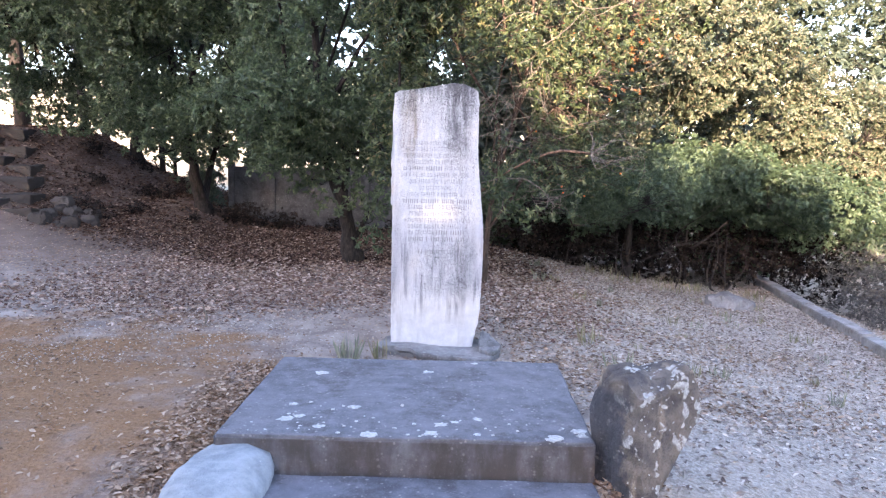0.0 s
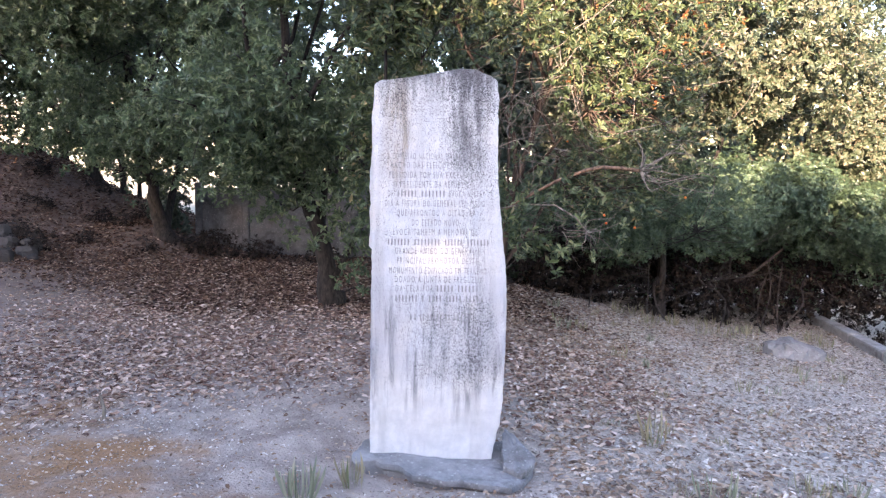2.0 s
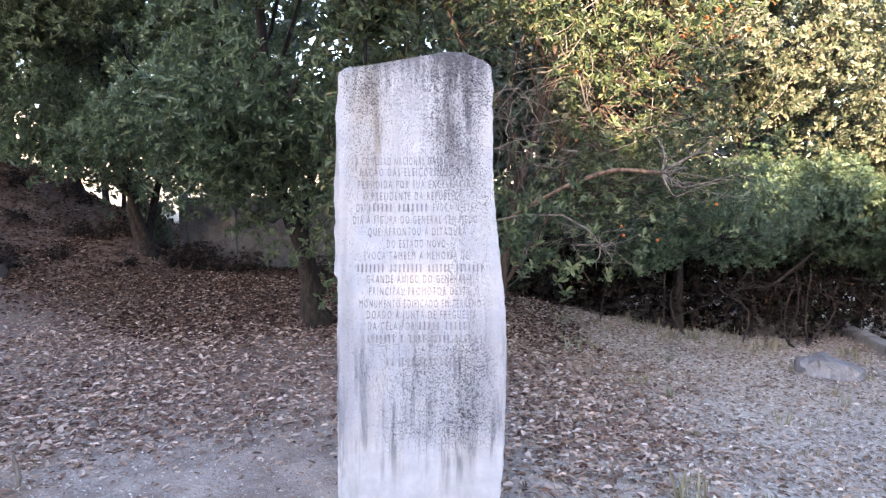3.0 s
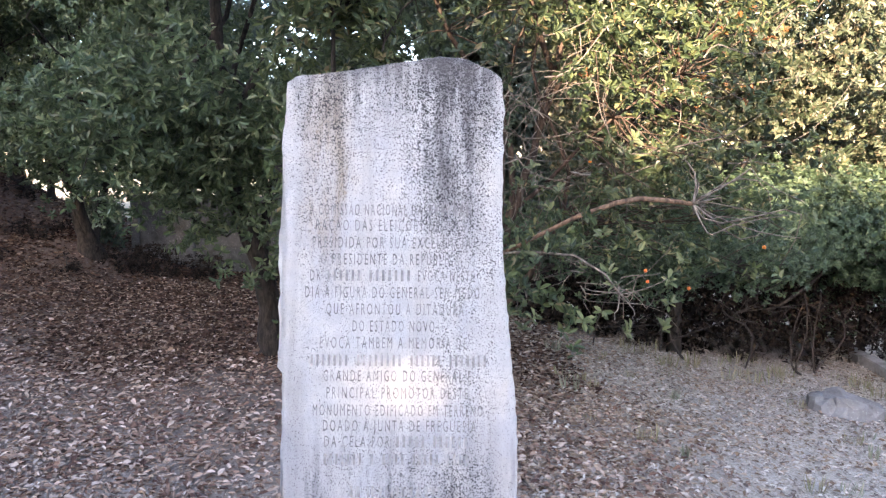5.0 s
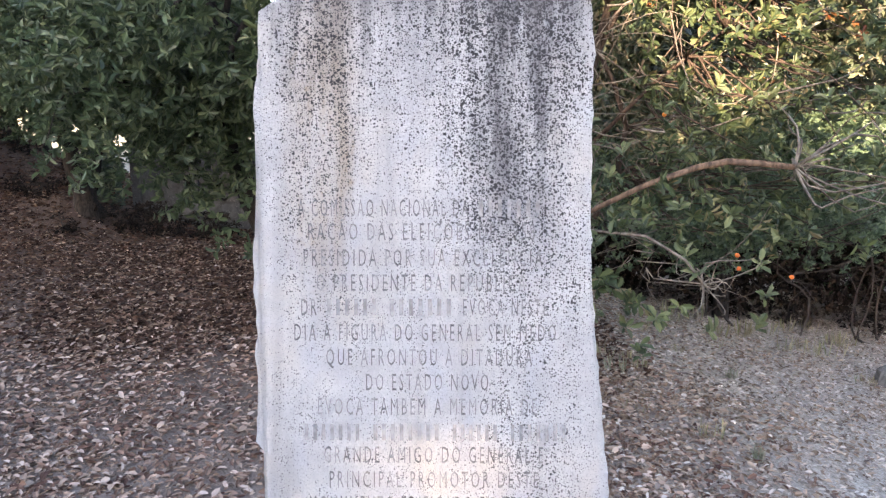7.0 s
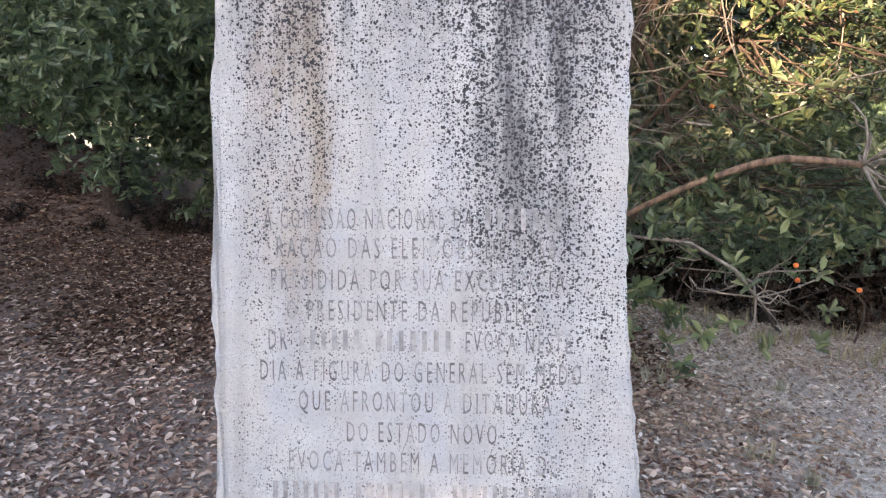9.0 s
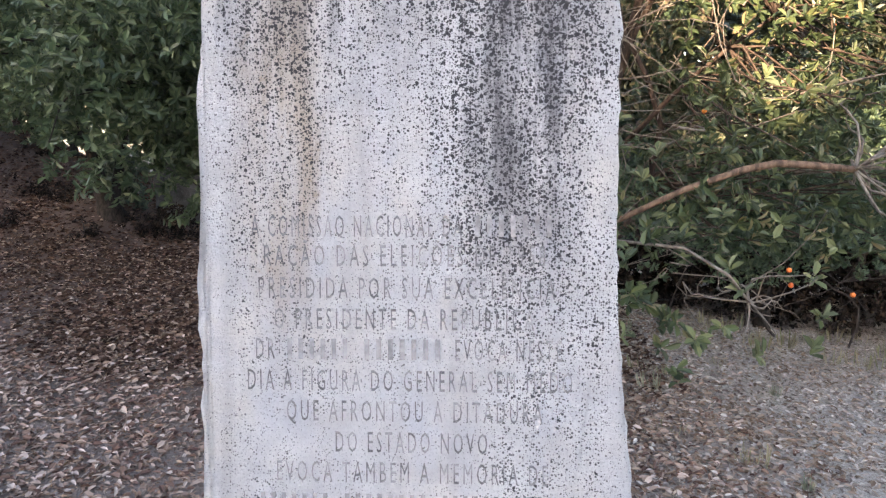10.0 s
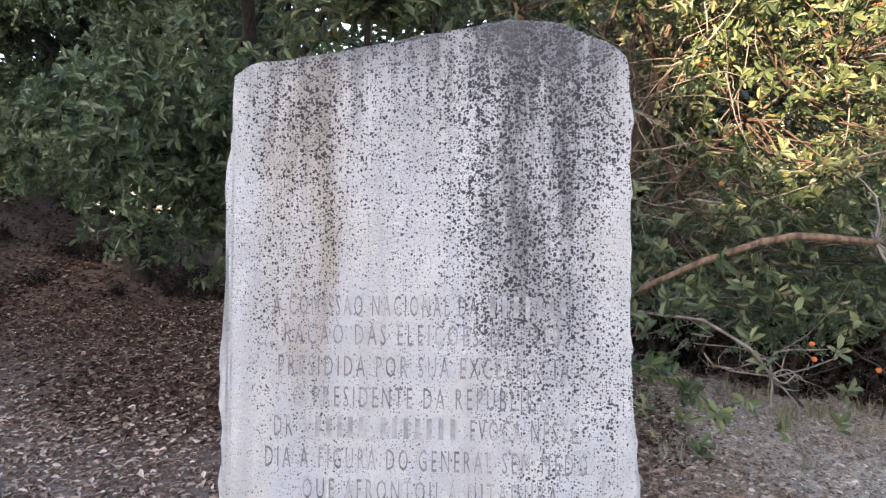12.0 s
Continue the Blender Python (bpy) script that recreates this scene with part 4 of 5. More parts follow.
# dark evergreen with the leaning trunk behind the stele
tree("evergreen_tree", "dark glossy evergreen tree with a leaning trunk", (-1.3, 9.73, 0.0),
     ((-1.36, 9.73, 0.3), (-1.45, 9.75, 0.75), (-1.68, 9.8, 1.35), (-1.85, 9.9, 2.2), (-1.9, 10.0, 3.6)),
     (((-1.45, 9.75, 0.8), (-0.9, 9.4, 2.2), 0.05), ((-1.68, 9.8, 1.4), (-2.6, 9.4, 2.3), 0.05), ((-1.8, 9.85, 2.0), (-0.7, 9.3, 3.4), 0.045), ((-1.3, 9.7, 0.3), (-0.75, 9.6, 1.6), 0.035), ((-1.7, 9.8, 1.4), (-2.6, 10.2, 4.4), 0.045), ((-1.7, 9.8, 1.5), (-2.0, 10.1, 4.6), 0.04), ((-1.75, 9.8, 1.7), (-1.1, 10.0, 4.6), 0.04)),
     # the lobe at z 5.2 is unseen, added overhead to shade the trunk
     (((-1.6, 9.7, 2.9), (1.5, 1.2, 1.5)), ((-0.8, 9.3, 2.0), (0.85, 0.8, 1.0)), ((-2.4, 9.3, 2.0), (1.0, 0.9, 0.75)), ((-0.75, 9.4, 1.1), (0.5, 0.5, 0.6)), ((-0.8, 9.6, 0.6), (0.4, 0.3, 0.5)), ((-1.9, 9.5, 1.7), (0.7, 0.6, 0.4)), ((-2.05, 9.55, 1.2), (0.5, 0.3, 0.28)), ((-1.3, 9.45, 1.25), (0.45, 0.3, 0.3)), ((-1.15, 9.5, 0.42), (0.16, 0.12, 0.2)), ((-1.5, 9.45, 0.98), (0.42, 0.25, 0.33)), ((-1.0, 9.5, 4.2), (1.5, 1.1, 1.0)), ((-1.8, 9.4, 5.2), (1.9, 1.6, 0.9)), ((0.0, 9.7, 3.0), (0.75, 0.4, 0.9))),
     BARK, LEAF_DARK, 430, 8, 0.072, 0.42, -0.05, 1.5, 0.4, 1.3, 160, 0.125)
# leafy young growth just behind the stele
tree("young_evergreen", "bright green young evergreen behind the stele", (-0.55, 7.9, 0.0),
     ((-0.55, 7.9, 0.6), (-0.5, 7.8, 1.4), (-0.5, 7.7, 2.6)), (((-0.52, 7.85, 1.0), (-0.8, 7.5, 1.7), 0.02), ((-0.5, 7.8, 1.5), (-0.2, 7.6, 2.4), 0.02)),
     (((-0.5, 7.75, 2.3), (0.42, 0.4, 0.75)), ((-0.55, 7.6, 1.5), (0.3, 0.35, 0.45)), ((-0.35, 7.8, 3.1), (0.6, 0.5, 0.6))),
     BARK, LEAF_ARBUTUS, 900, 8, 0.075, 0.38, -0.45, 2.0, 0.2, 2.2, 60, 0.035)
# evergreens further left and behind
tree("evergreen_tree", "dark evergreen tree with drooping leafy boughs before the wall", (-4.85, 13.5, 0.45),
     ((-4.95, 13.5, 0.9), (-5.2, 13.5, 1.7), (-5.5, 13.4, 4.4)), (((-4.85, 13.5, 0.4), (-4.5, 13.3, 3.0), 0.075), ((-4.8, 13.5, 0.5), (-4.95, 13.3, 3.6), 0.07), ((-4.55, 13.4, 1.6), (-3.0, 12.2, 2.8), 0.04), ((-4.5, 13.3, 2.2), (-3.2, 11.6, 3.8), 0.05), ((-4.5, 13.3, 2.0), (-3.2, 12.6, 5.0), 0.05), ((-4.95, 13.4, 1.3), (-5.0, 12.7, 5.0), 0.06)),
     # unseen lobe at z 5.7 added to keep sky light off the bank
     (((-3.9, 12.2, 2.9), (2.0, 1.3, 1.35)), ((-2.7, 11.6, 3.0), (1.2, 1.0, 1.4)), ((-5.0, 11.8, 2.2), (1.1, 1.0, 0.75)), ((-4.2, 11.8, 4.4), (2.2, 1.3, 1.1)), ((-4.5, 10.9, 5.7), (2.6, 1.9, 1.0)), ((-4.7, 12.6, 1.95), (1.0, 0.6, 0.5)), ((-3.9, 13.2, 1.55), (0.7, 0.5, 0.35)), ((-5.0, 13.1, 1.35), (0.45, 0.35, 0.4)), ((-4.5, 13.2, 1.25), (0.4, 0.3, 0.35)), ((-3.1, 12.6, 1.75), (1.3, 0.7, 0.5)), ((-4.3, 12.9, 1.75), (0.9, 0.7, 0.45)), ((-2.3, 11.9, 1.5), (0.8, 0.6, 0.5)), ((-5.1, 12.6, 1.75), (0.7, 0.5, 0.4)), ((-3.4, 12.3, 1.45), (0.9, 0.4, 0.3))),
     BARK, LEAF_DARK, 340, 8, 0.078, 0.44, 0.02, 1.4, 0.4, 3.1, 150, 0.14)
tree("evergreen_tree", "tall dark evergreen tree on the crest of the bank", (-7.15, 15.7, 1.3),
     ((-7.15, 15.6, 1.9), (-7.1, 15.2, 3.0), (-6.8, 14.2, 5.5)), (((-7.1, 15.4, 2.5), (-7.6, 12.8, 3.6), 0.06), ((-7.1, 15.3, 2.8), (-5.6, 12.8, 4.0), 0.06)),
     # its lobe at z 6.0 hangs out of view, added for shade below
     (((-6.3, 12.9, 3.6), (1.7, 1.3, 1.5)), ((-7.6, 12.6, 3.6), (1.3, 1.2, 1.3)), ((-5.5, 12.5, 4.4), (1.5, 1.2, 1.2)), ((-7.0, 12.8, 5.4), (2.2, 1.4, 1.2)), ((-8.0, 11.2, 6.0), (2.6, 2.0, 1.0)), ((-8.6, 12.6, 3.3), (1.2, 1.0, 0.9)), ((-6.6, 12.8, 2.25), (1.4, 0.9, 0.5))),
     BARK, LEAF_DARK, 300, 8, 0.092, 0.44, -0.06, 1.7, 0.4, 4.4, 150, 0.15, fine=False)
tree("evergreen_tree", "dark evergreen tree standing behind the panel wall", (-1.6, 15.6, 0.0),
     ((-1.6, 15.6, 1.6), (-1.5, 15.6, 5.5)), (((-1.6, 15.6, 1.6), (-3.4, 15.4, 3.0), 0.06), ((-1.6, 15.6, 2.2), (0.4, 15.4, 3.4), 0.06)),
     (((-2.2, 15.4, 3.2), (2.4, 0.9, 2.2)), ((0.5, 15.4, 3.6), (2.0, 0.9, 2.4)), ((-1.0, 15.4, 5.4), (3.2, 1.0, 1.4))),
     BARK, LEAF_FAR, 130, 7, 0.17, 0.45, 0.05, 1.4, 0.3, 5.5, 90, 0.14, fine=False)
tree("evergreen_tree", "dark evergreen trees closing the view over the bank", (-8.8, 17.5, 0.9),
     ((-8.8, 17.5, 2.4), (-8.6, 17.5, 6.5)), (((-8.8, 17.5, 2.6), (-7.2, 17.2, 4.2), 0.07), ((-8.8, 17.5, 2.6), (-10.4, 17.2, 4.4), 0.07)),
     (((-8.6, 17.2, 4.9), (2.8, 1.1, 1.9)), ((-5.6, 17.4, 4.6), (2.2, 1.1, 2.0)), ((-11.4, 17.2, 5.6), (2.0, 1.1, 1.2))),
     BARK, LEAF_FAR, 150, 7, 0.17, 0.45, 0.12, 1.3, 0.3, 6.6, 90, 0.13, fine=False)
for n, (x, y, r0) in enumerate(((-9.95, 16.0, 0.17), (-8.3, 15.6, 0.09), (-6.55, 15.6, 0.06))):
    np.random.seed(40 + n)
    z = float(height(x, y))
    bole = [((x, y, z - 0.2), r0 * 1.5), ((x, y, z + 0.15), r0 * 1.05), ((x - 0.03, y, z + 1.0), r0), ((x - 0.12, y, z + 2.4), r0 * 0.85), ((x - 0.1, y + 0.1, z + 5.5), r0 * 0.5)]
    tagged(tubes("tree_trunk", [bole], BARK, None, 9, 0.06), "bare straight tree trunk on the crest of the bank", "tree", "trunks on the bank")

# strawberry tree behind and beside the stele
ARB_LOBES = (((0.15, 8.3, 3.5), (0.9, 0.8, 1.1)), ((1.1, 8.3, 3.3), (1.0, 0.8, 1.2)), ((2.1, 8.5, 3.3), (0.9, 0.8, 1.0)), ((1.05, 8.0, 2.1), (0.75, 0.6, 0.65)),
             ((1.7, 7.7, 1.75), (0.7, 0.55, 0.5)), ((1.0, 7.7, 1.4), (0.7, 0.45, 0.3)), ((1.8, 7.7, 1.35), (0.6, 0.45, 0.28)), ((0.6, 7.7, 2.6), (0.6, 0.5, 0.6)), ((1.7, 7.8, 2.5), (0.7, 0.5, 0.55)))


def behind_bough(base, way, length):
    """Leaves of the low crown stand behind the bare bough."""
    tip = base + way * length[:, None]
    return (np.minimum(base[:, 1], tip[:, 1]) > 7.42) | (base[:, 2] > 2.0)


arbutus = tree("strawberry_tree", "strawberry tree with bare arching boughs and leaf rosettes", (0.45, 8.4, -0.15),
               ((0.5, 8.35, 0.5), (0.58, 8.3, 1.2), (0.75, 8.25, 1.8), (0.95, 8.3, 2.6), (1.0, 8.3, 3.8)),
               (((0.58, 8.3, 1.2), (0.2, 8.2, 3.2), 0.024), ((0.75, 8.25, 1.8), (2.0, 8.3, 3.3), 0.022), ((0.6, 8.3, 1.4), (1.6, 7.9, 2.3), 0.018), ((0.9, 8.3, 2.3), (0.3, 7.8, 3.8), 0.02), ((0.5, 8.35, 0.6), (0.9, 8.2, 2.9), 0.02), ((0.5, 8.35, 0.7), (1.3, 8.4, 3.0), 0.018)),
               ARB_LOBES, BARK_RED, LEAF_ARBUTUS, 330, 9, 0.058, 0.36, -0.2, 2.2, 0.2, 7.7, 520, 0.042, 0.8, keep=behind_bough)
np.random.seed(77)
BOUGH = [((0.42, 7.9, 1.10), 0.012), ((0.50, 7.65, 1.20), 0.012), ((0.667, 7.45, 1.324), 0.012), ((0.88, 7.38, 1.445), 0.0125), ((1.091, 7.35, 1.526), 0.014), ((1.217, 7.35, 1.551), 0.015), ((1.366, 7.35, 1.543), 0.0145), ((1.515, 7.35, 1.526), 0.013)]
tubes("bough", [BOUGH], BARK_BOUGH, arbutus, 9, 0.02)
spray = []
end = np.array((1.51, 7.35, 1.526))
for n in range(16):
    to = end + np.array((random.uniform(-0.1, 0.65), random.uniform(-0.25, 0.3), random.uniform(-0.42, 0.35)))
    spray.append(bent(end, to, 0.006, 0.002, 8, 0.35))
low = [((0.40, 7.6, 1.20), 0.008), ((0.6, 7.3, 1.26), 0.007), ((0.83, 7.15, 1.26), 0.006), ((0.98, 7.1, 1.17), 0.006), ((1.06, 7.1, 1.07), 0.005)]
spray.append(low)
for n in range(11):
    to = np.array((1.06, 7.1, 1.07)) + np.array((random.uniform(-0.18, 0.3), random.uniform(-0.15, 0.15), random.uniform(-0.2, 0.12)))
    spray.append(bent((1.06, 7.1, 1.07), to, 0.0045, 0.0015, 7, 0.4))
for n in range(55):
    a = np.array((random.uniform(0.2, 2.1), random.uniform(7.3, 8.3), random.uniform(1.1, 3.2)))
    if a[0] > 1.1 and a[2] < 1.75:
        continue
    spray.append(bent(a, a + np.array((random.uniform(-0.1, 0.8), random.uniform(-0.4, 0.2), random.uniform(-0.35, 0.45))), 0.0055, 0.0015, 8, 0.3))
for n in range(120):
    a = np.array((random.uniform(0.3, 1.3), random.uniform(7.5, 8.2), random.uniform(0.95, 2.3)))
    spray.append(bent(a, a + np.array((random.uniform(-0.25, 0.55), random.uniform(-0.3, 0.2), random.uniform(-0.3, 0.4))), 0.0036, 0.0012, 7, 0.35))
tubes("bare_spray", spray, TWIG, arbutus, 4)
ros, rosway = [], []
for n in range(46):
    p = np.array((random.uniform(0.5, 2.3), random.uniform(7.3, 7.7), 0))
    p[2] = random.uniform(1.0, 1.85) + 0.05 * p[0]
    if abs(p[2] - np.interp(p[0], [0.5, 0.88, 1.2, 1.5], [1.2, 1.445, 1.55, 1.526])) < 0.07:
        p[1] = 7.55
    ros.append(p)
    rosway.append((random.uniform(-0.4, 0.4), -0.7, 0.7))
for x, y, z in ((0.52, 7.2, 0.95), (0.58, 7.2, 0.88), (0.64, 7.15, 0.94), (0.88, 7.1, 0.93), (0.98, 7.1, 0.98), (1.02, 7.1, 1.13), (1.33, 7.1, 1.03), (1.3, 7.1, 0.90), (1.12, 7.1, 0.87)):
    ros.append(np.array((x, y, z)))
    rosway.append((random.uniform(-0.3, 0.3), -0.6, 0.8))
b, d, u, L = whorls(np.array(ros), np.array(rosway), 8, 0.062, 0.8)
leaves("rosette_foliage", b, d, u, L, L * 0.42, LEAF_YOUNG, arbutus)
# a leafy spray hanging beside the stele
hang, hangway = [], []
for n in range(34):
    f = random.random()
    hang.append((0.44 + 0.5 * f + random.uniform(-0.07, 0.07), random.uniform(7.2, 7.7), 1.12 - 0.30 * f + random.uniform(-0.13, 0.12)))
    hangway.append((random.uniform(-0.3, 0.6), -0.6, random.uniform(-0.4, 0.7)))
for n in range(16):
    f = random.random()
    hang.append((0.45 + 0.48 * f, random.uniform(7.1, 7.28), 1.16 + 0.28 * f + random.uniform(-0.05, 0.08)))
    hangway.append((random.uniform(-0.4, 0.4), -0.7, random.uniform(-0.2, 0.7)))
b, d, u, L = whorls(np.array(hang), np.array(hangway), 7, 0.066, 0.8)
leaves("hanging_foliage", b, d, u, L, L * 0.40, LEAF_ARBUTUS, arbutus)
# fine dark inner foliage behind the bough
crown("inner_foliage", (((0.9, 7.95, 1.35), (0.75, 0.25, 0.35)), ((1.7, 7.95, 1.45), (0.8, 0.25, 0.4)), ((2.5, 8.1, 1.4), (0.6, 0.25, 0.45)), ((1.3, 8.0, 1.85), (1.0, 0.3, 0.35))), 900, 8, 0.036, 0.4, LEAF_BUSH, arbutus, -0.1, 3.2, 0.1, 23.3, 0.9, fine=False)
np.random.seed(78)
b, d, u, L = whorls(np.random.normal((1.9, 8.4, 2.7), (0.35, 0.3, 0.3), (60, 3)), np.tile((0.0, -0.5, 0.4), (60, 1)), 6, 0.06)
leaves("rust_foliage", b, d, u, L, L * 0.36, LEAF_RUST, arbutus)


def fruit(p, r):
    bm = bmesh.new()
    bmesh.ops.create_icosphere(bm, subdivisions=2, radius=r)
    for v in bm.verts:
        v.co *= 1 + 0.06 * noise.noise(v.co * 300)
    bmesh.ops.translate(bm, vec=p, verts=bm.verts)
    return part("fruit", bm, FRUIT, arbutus, "ripe orange strawberry-tree fruit", True)


for p in ((1.42, 7.1, 1.10), (1.19, 7.1, 1.19), (1.21, 7.12, 1.13), (1.75, 7.0, 1.33), (1.3, 7.4, 2.35), (0.95, 7.4, 1.75)):
    fruit(p, 0.0098)

# sunlit shrubs to the right
tree("tall_shrub", "tall sunlit yellow-green shrub", (3.0, 11.6, -0.45), ((3.0, 11.6, 1.0), (3.1, 11.5, 2.6), (3.1, 11.5, 4.2)),
     (((3.0, 11.6, 0.8), (2.0, 11.0, 2.6), 0.04), ((3.0, 11.6, 1.0), (4.2, 11.2, 2.8), 0.04), ((3.05, 11.5, 2.0), (2.6, 10.8, 4.0), 0.03)),
     (((2.9, 11.2, 3.4), (1.6, 1.1, 1.5)), ((4.2, 11.3, 3.2), (1.3, 1.0, 1.3)), ((2.0, 10.6, 2.2), (1.0, 0.8, 0.9)), ((3.4, 11.0, 4.8), (1.8, 1.0, 0.9)), ((1.8, 10.8, 3.8), (1.2, 0.9, 1.2))),
     BARK, LEAF_WARM, 620, 8, 0.08, 0.40, -0.12, 2.2, 0.35, 8.8, 220, 0.06, fine=False, category="shrub")
tree("tall_shrub", "sunlit pale green shrub thinning towards the open sky", (5.9, 12.6, -0.8), ((5.9, 12.6, 0.6), (5.8, 12.5, 2.4)),
     (((5.9, 12.6, 0.4), (4.9, 12.0, 2.2), 0.035), ((5.9, 12.6, 0.5), (7.0, 12.0, 1.9), 0.035)),
     (((5.2, 12.2, 2.5), (1.3, 0.9, 1.0)), ((6.5, 12.2, 2.1), (1.2, 0.9, 0.95)), ((7.7, 12.4, 1.6), (1.3, 0.9, 1.0)), ((9.0, 12.6, 1.4), (1.3, 0.9, 1.1))),
     BARK, LEAF_WARM, 700, 8, 0.075, 0.40, -0.15, 2.2, 0.4, 9.9, 160, 0.05, fine=False, category="shrub")
# shaded bush, with its dark hollow below
tree("bush", "dense dark green bush with dead twigs hanging below it", (4.0, 11.7, -0.6), ((4.0, 11.7, 0.1), (4.0, 11.6, 0.9)),
     (((4.0, 11.7, 0.0), (3.0, 11.0, 0.9), 0.025), ((4.0, 11.7, 0.0), (5.0, 11.0, 0.8), 0.025), ((4.0, 11.7, 0.1), (3.6, 10.6, 0.5), 0.02)),
     (((3.9, 11.0, 1.25), (1.35, 1.0, 0.6)), ((5.1, 11.0, 1.0), (1.1, 0.9, 0.55)), ((2.9, 11.2, 1.0), (0.9, 0.9, 0.5)), ((4.2, 11.6, 0.75), (1.4, 0.6, 0.4)), ((6.1, 11.4, 0.7), (1.0, 0.8, 0.65)), ((2.2, 11.6, 0.9), (0.8, 0.7, 0.7))),
     DEAD, LEAF_BUSH, 950, 9, 0.058, 0.45, -0.5, 2.4, 0.45, 10.3, 34, 0.035, fine=False, category="bush")
tree("bush", "low greyish dry scrub growing beyond the kerb", (6.9, 10.6, -0.9), ((6.9, 10.6, -0.6), (6.9, 10.6, -0.2)), (((6.9, 10.6, -0.7), (6.2, 10.2, -0.3), 0.012),),
     (((6.1, 11.6, -0.5), (0.6, 0.7, 0.6)), ((6.0, 10.2, -0.62), (0.5, 0.8, 0.5)), ((5.9, 8.9, -0.7), (0.5, 0.8, 0.42)), ((6.6, 10.9, -0.4), (0.9, 0.9, 0.6)), ((6.9, 9.2, -0.5), (0.9, 1.0, 0.5)), ((8.0, 10.5, -0.2), (1.0, 1.0, 0.8)), ((7.6, 8.0, -0.5), (1.0, 0.9, 0.6)), ((9.0, 9.0, -0.3), (1.1, 1.2, 0.9))),
     TWIG, LEAF_SCRUB, 520, 7, 0.06, 0.3, -0.3, 2.4, 0.3, 10.7, 160, 0.02, fine=False, category="bush")
tree("bush", "dark undergrowth below the shrubs at the back", (1.6, 12.6, -0.4), ((1.6, 12.6, 0.2), (1.6, 12.5, 0.9)), (((1.6, 12.6, 0.0), (0.6, 12.2, 0.8), 0.02),),
     (((1.6, 12.6, 0.7), (1.3, 0.6, 0.9)), ((3.4, 12.9, 0.6), (1.3, 0.6, 1.0)), ((0.2, 12.8, 0.5), (1.0, 0.6, 0.8)), ((5.4, 13.0, 0.3), (1.3, 0.6, 1.0))),
     DEAD, LEAF_BUSH, 600, 8, 0.08, 0.45, -0.6, 2.0, 0.3, 11.1, 90, 0.03, fine=False, category="bush")
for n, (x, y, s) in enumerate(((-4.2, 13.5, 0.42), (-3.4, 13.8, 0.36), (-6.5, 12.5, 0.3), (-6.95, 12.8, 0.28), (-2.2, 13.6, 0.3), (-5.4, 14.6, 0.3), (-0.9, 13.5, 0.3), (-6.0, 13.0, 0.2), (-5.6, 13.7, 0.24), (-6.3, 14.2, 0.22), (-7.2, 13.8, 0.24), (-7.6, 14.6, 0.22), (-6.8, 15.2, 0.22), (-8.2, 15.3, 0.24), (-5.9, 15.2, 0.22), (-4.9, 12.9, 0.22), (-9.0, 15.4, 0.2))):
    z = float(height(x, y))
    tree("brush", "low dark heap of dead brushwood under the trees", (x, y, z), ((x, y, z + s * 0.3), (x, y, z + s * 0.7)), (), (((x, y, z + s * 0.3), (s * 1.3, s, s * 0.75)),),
         DEAD, LEAF_DEAD_SHADE, 1000, 7, 0.06, 0.35, -0.6, 2.5, 0.1, 12.0 + n, 50, 0.015, category="brushwood", group="dead brush under the trees")
# fills the hollow; its dark leaf colour stands in for shade
tree("undergrowth", "dead undergrowth coloured near black for the shade below the bushes", (2.8, 11.5, -0.5), ((2.8, 11.5, -0.2), (2.8, 11.5, 0.2)), (((2.8, 11.5, -0.4), (3.6, 11.3, 0.1), 0.012),),
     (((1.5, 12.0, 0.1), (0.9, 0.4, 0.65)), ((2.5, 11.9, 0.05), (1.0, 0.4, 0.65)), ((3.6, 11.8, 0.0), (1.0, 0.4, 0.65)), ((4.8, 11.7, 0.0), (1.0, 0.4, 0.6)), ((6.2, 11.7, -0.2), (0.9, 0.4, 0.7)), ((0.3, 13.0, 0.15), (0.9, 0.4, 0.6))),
     DEAD, LEAF_DEAD_SHADE, 700, 8, 0.07, 0.4, -0.8, 2.0, 0.1, 20.5, 30, 0.015, fine=False, category="undergrowth")
tree("bush", "fine-leaved dark shrub under the strawberry tree", (1.9, 11.2, -0.4), ((1.9, 11.0, 0.0), (1.9, 10.4, 0.6)), (((1.9, 10.6, 0.5), (1.2, 9.4, 0.9), 0.012), ((1.9, 10.6, 0.5), (2.7, 9.4, 0.9), 0.012)),
     (((1.7, 9.1, 1.0), (0.9, 0.45, 0.42)), ((2.6, 9.3, 1.0), (0.8, 0.45, 0.45)), ((0.9, 9.3, 0.95), (0.6, 0.4, 0.4)), ((2.2, 9.0, 1.35), (0.8, 0.4, 0.35))),
     DEAD, LEAF_BUSH, 1500, 9, 0.04, 0.40, -0.3, 3.0, 0.2, 18.3, 70, 0.012, fine=False, category="bush")
tree("bush", "dark leafy thicket round the forked trunk by the wall", (-4.95, 14.2, 0.3), ((-4.95, 14.2, 0.6), (-4.95, 14.2, 1.0)), (((-4.95, 14.2, 0.5), (-4.7, 14.1, 1.1), 0.012),),
     (((-5.0, 14.15, 0.95), (0.42, 0.3, 0.55)), ((-4.75, 14.0, 0.7), (0.3, 0.25, 0.4)), ((-5.2, 14.3, 0.8), (0.3, 0.3, 0.4))),
     DEAD, LEAF_FAR, 1100, 8, 0.07, 0.42, -0.6, 2.0, 0.1, 19.4, 30, 0.02, fine=False, category="bush")
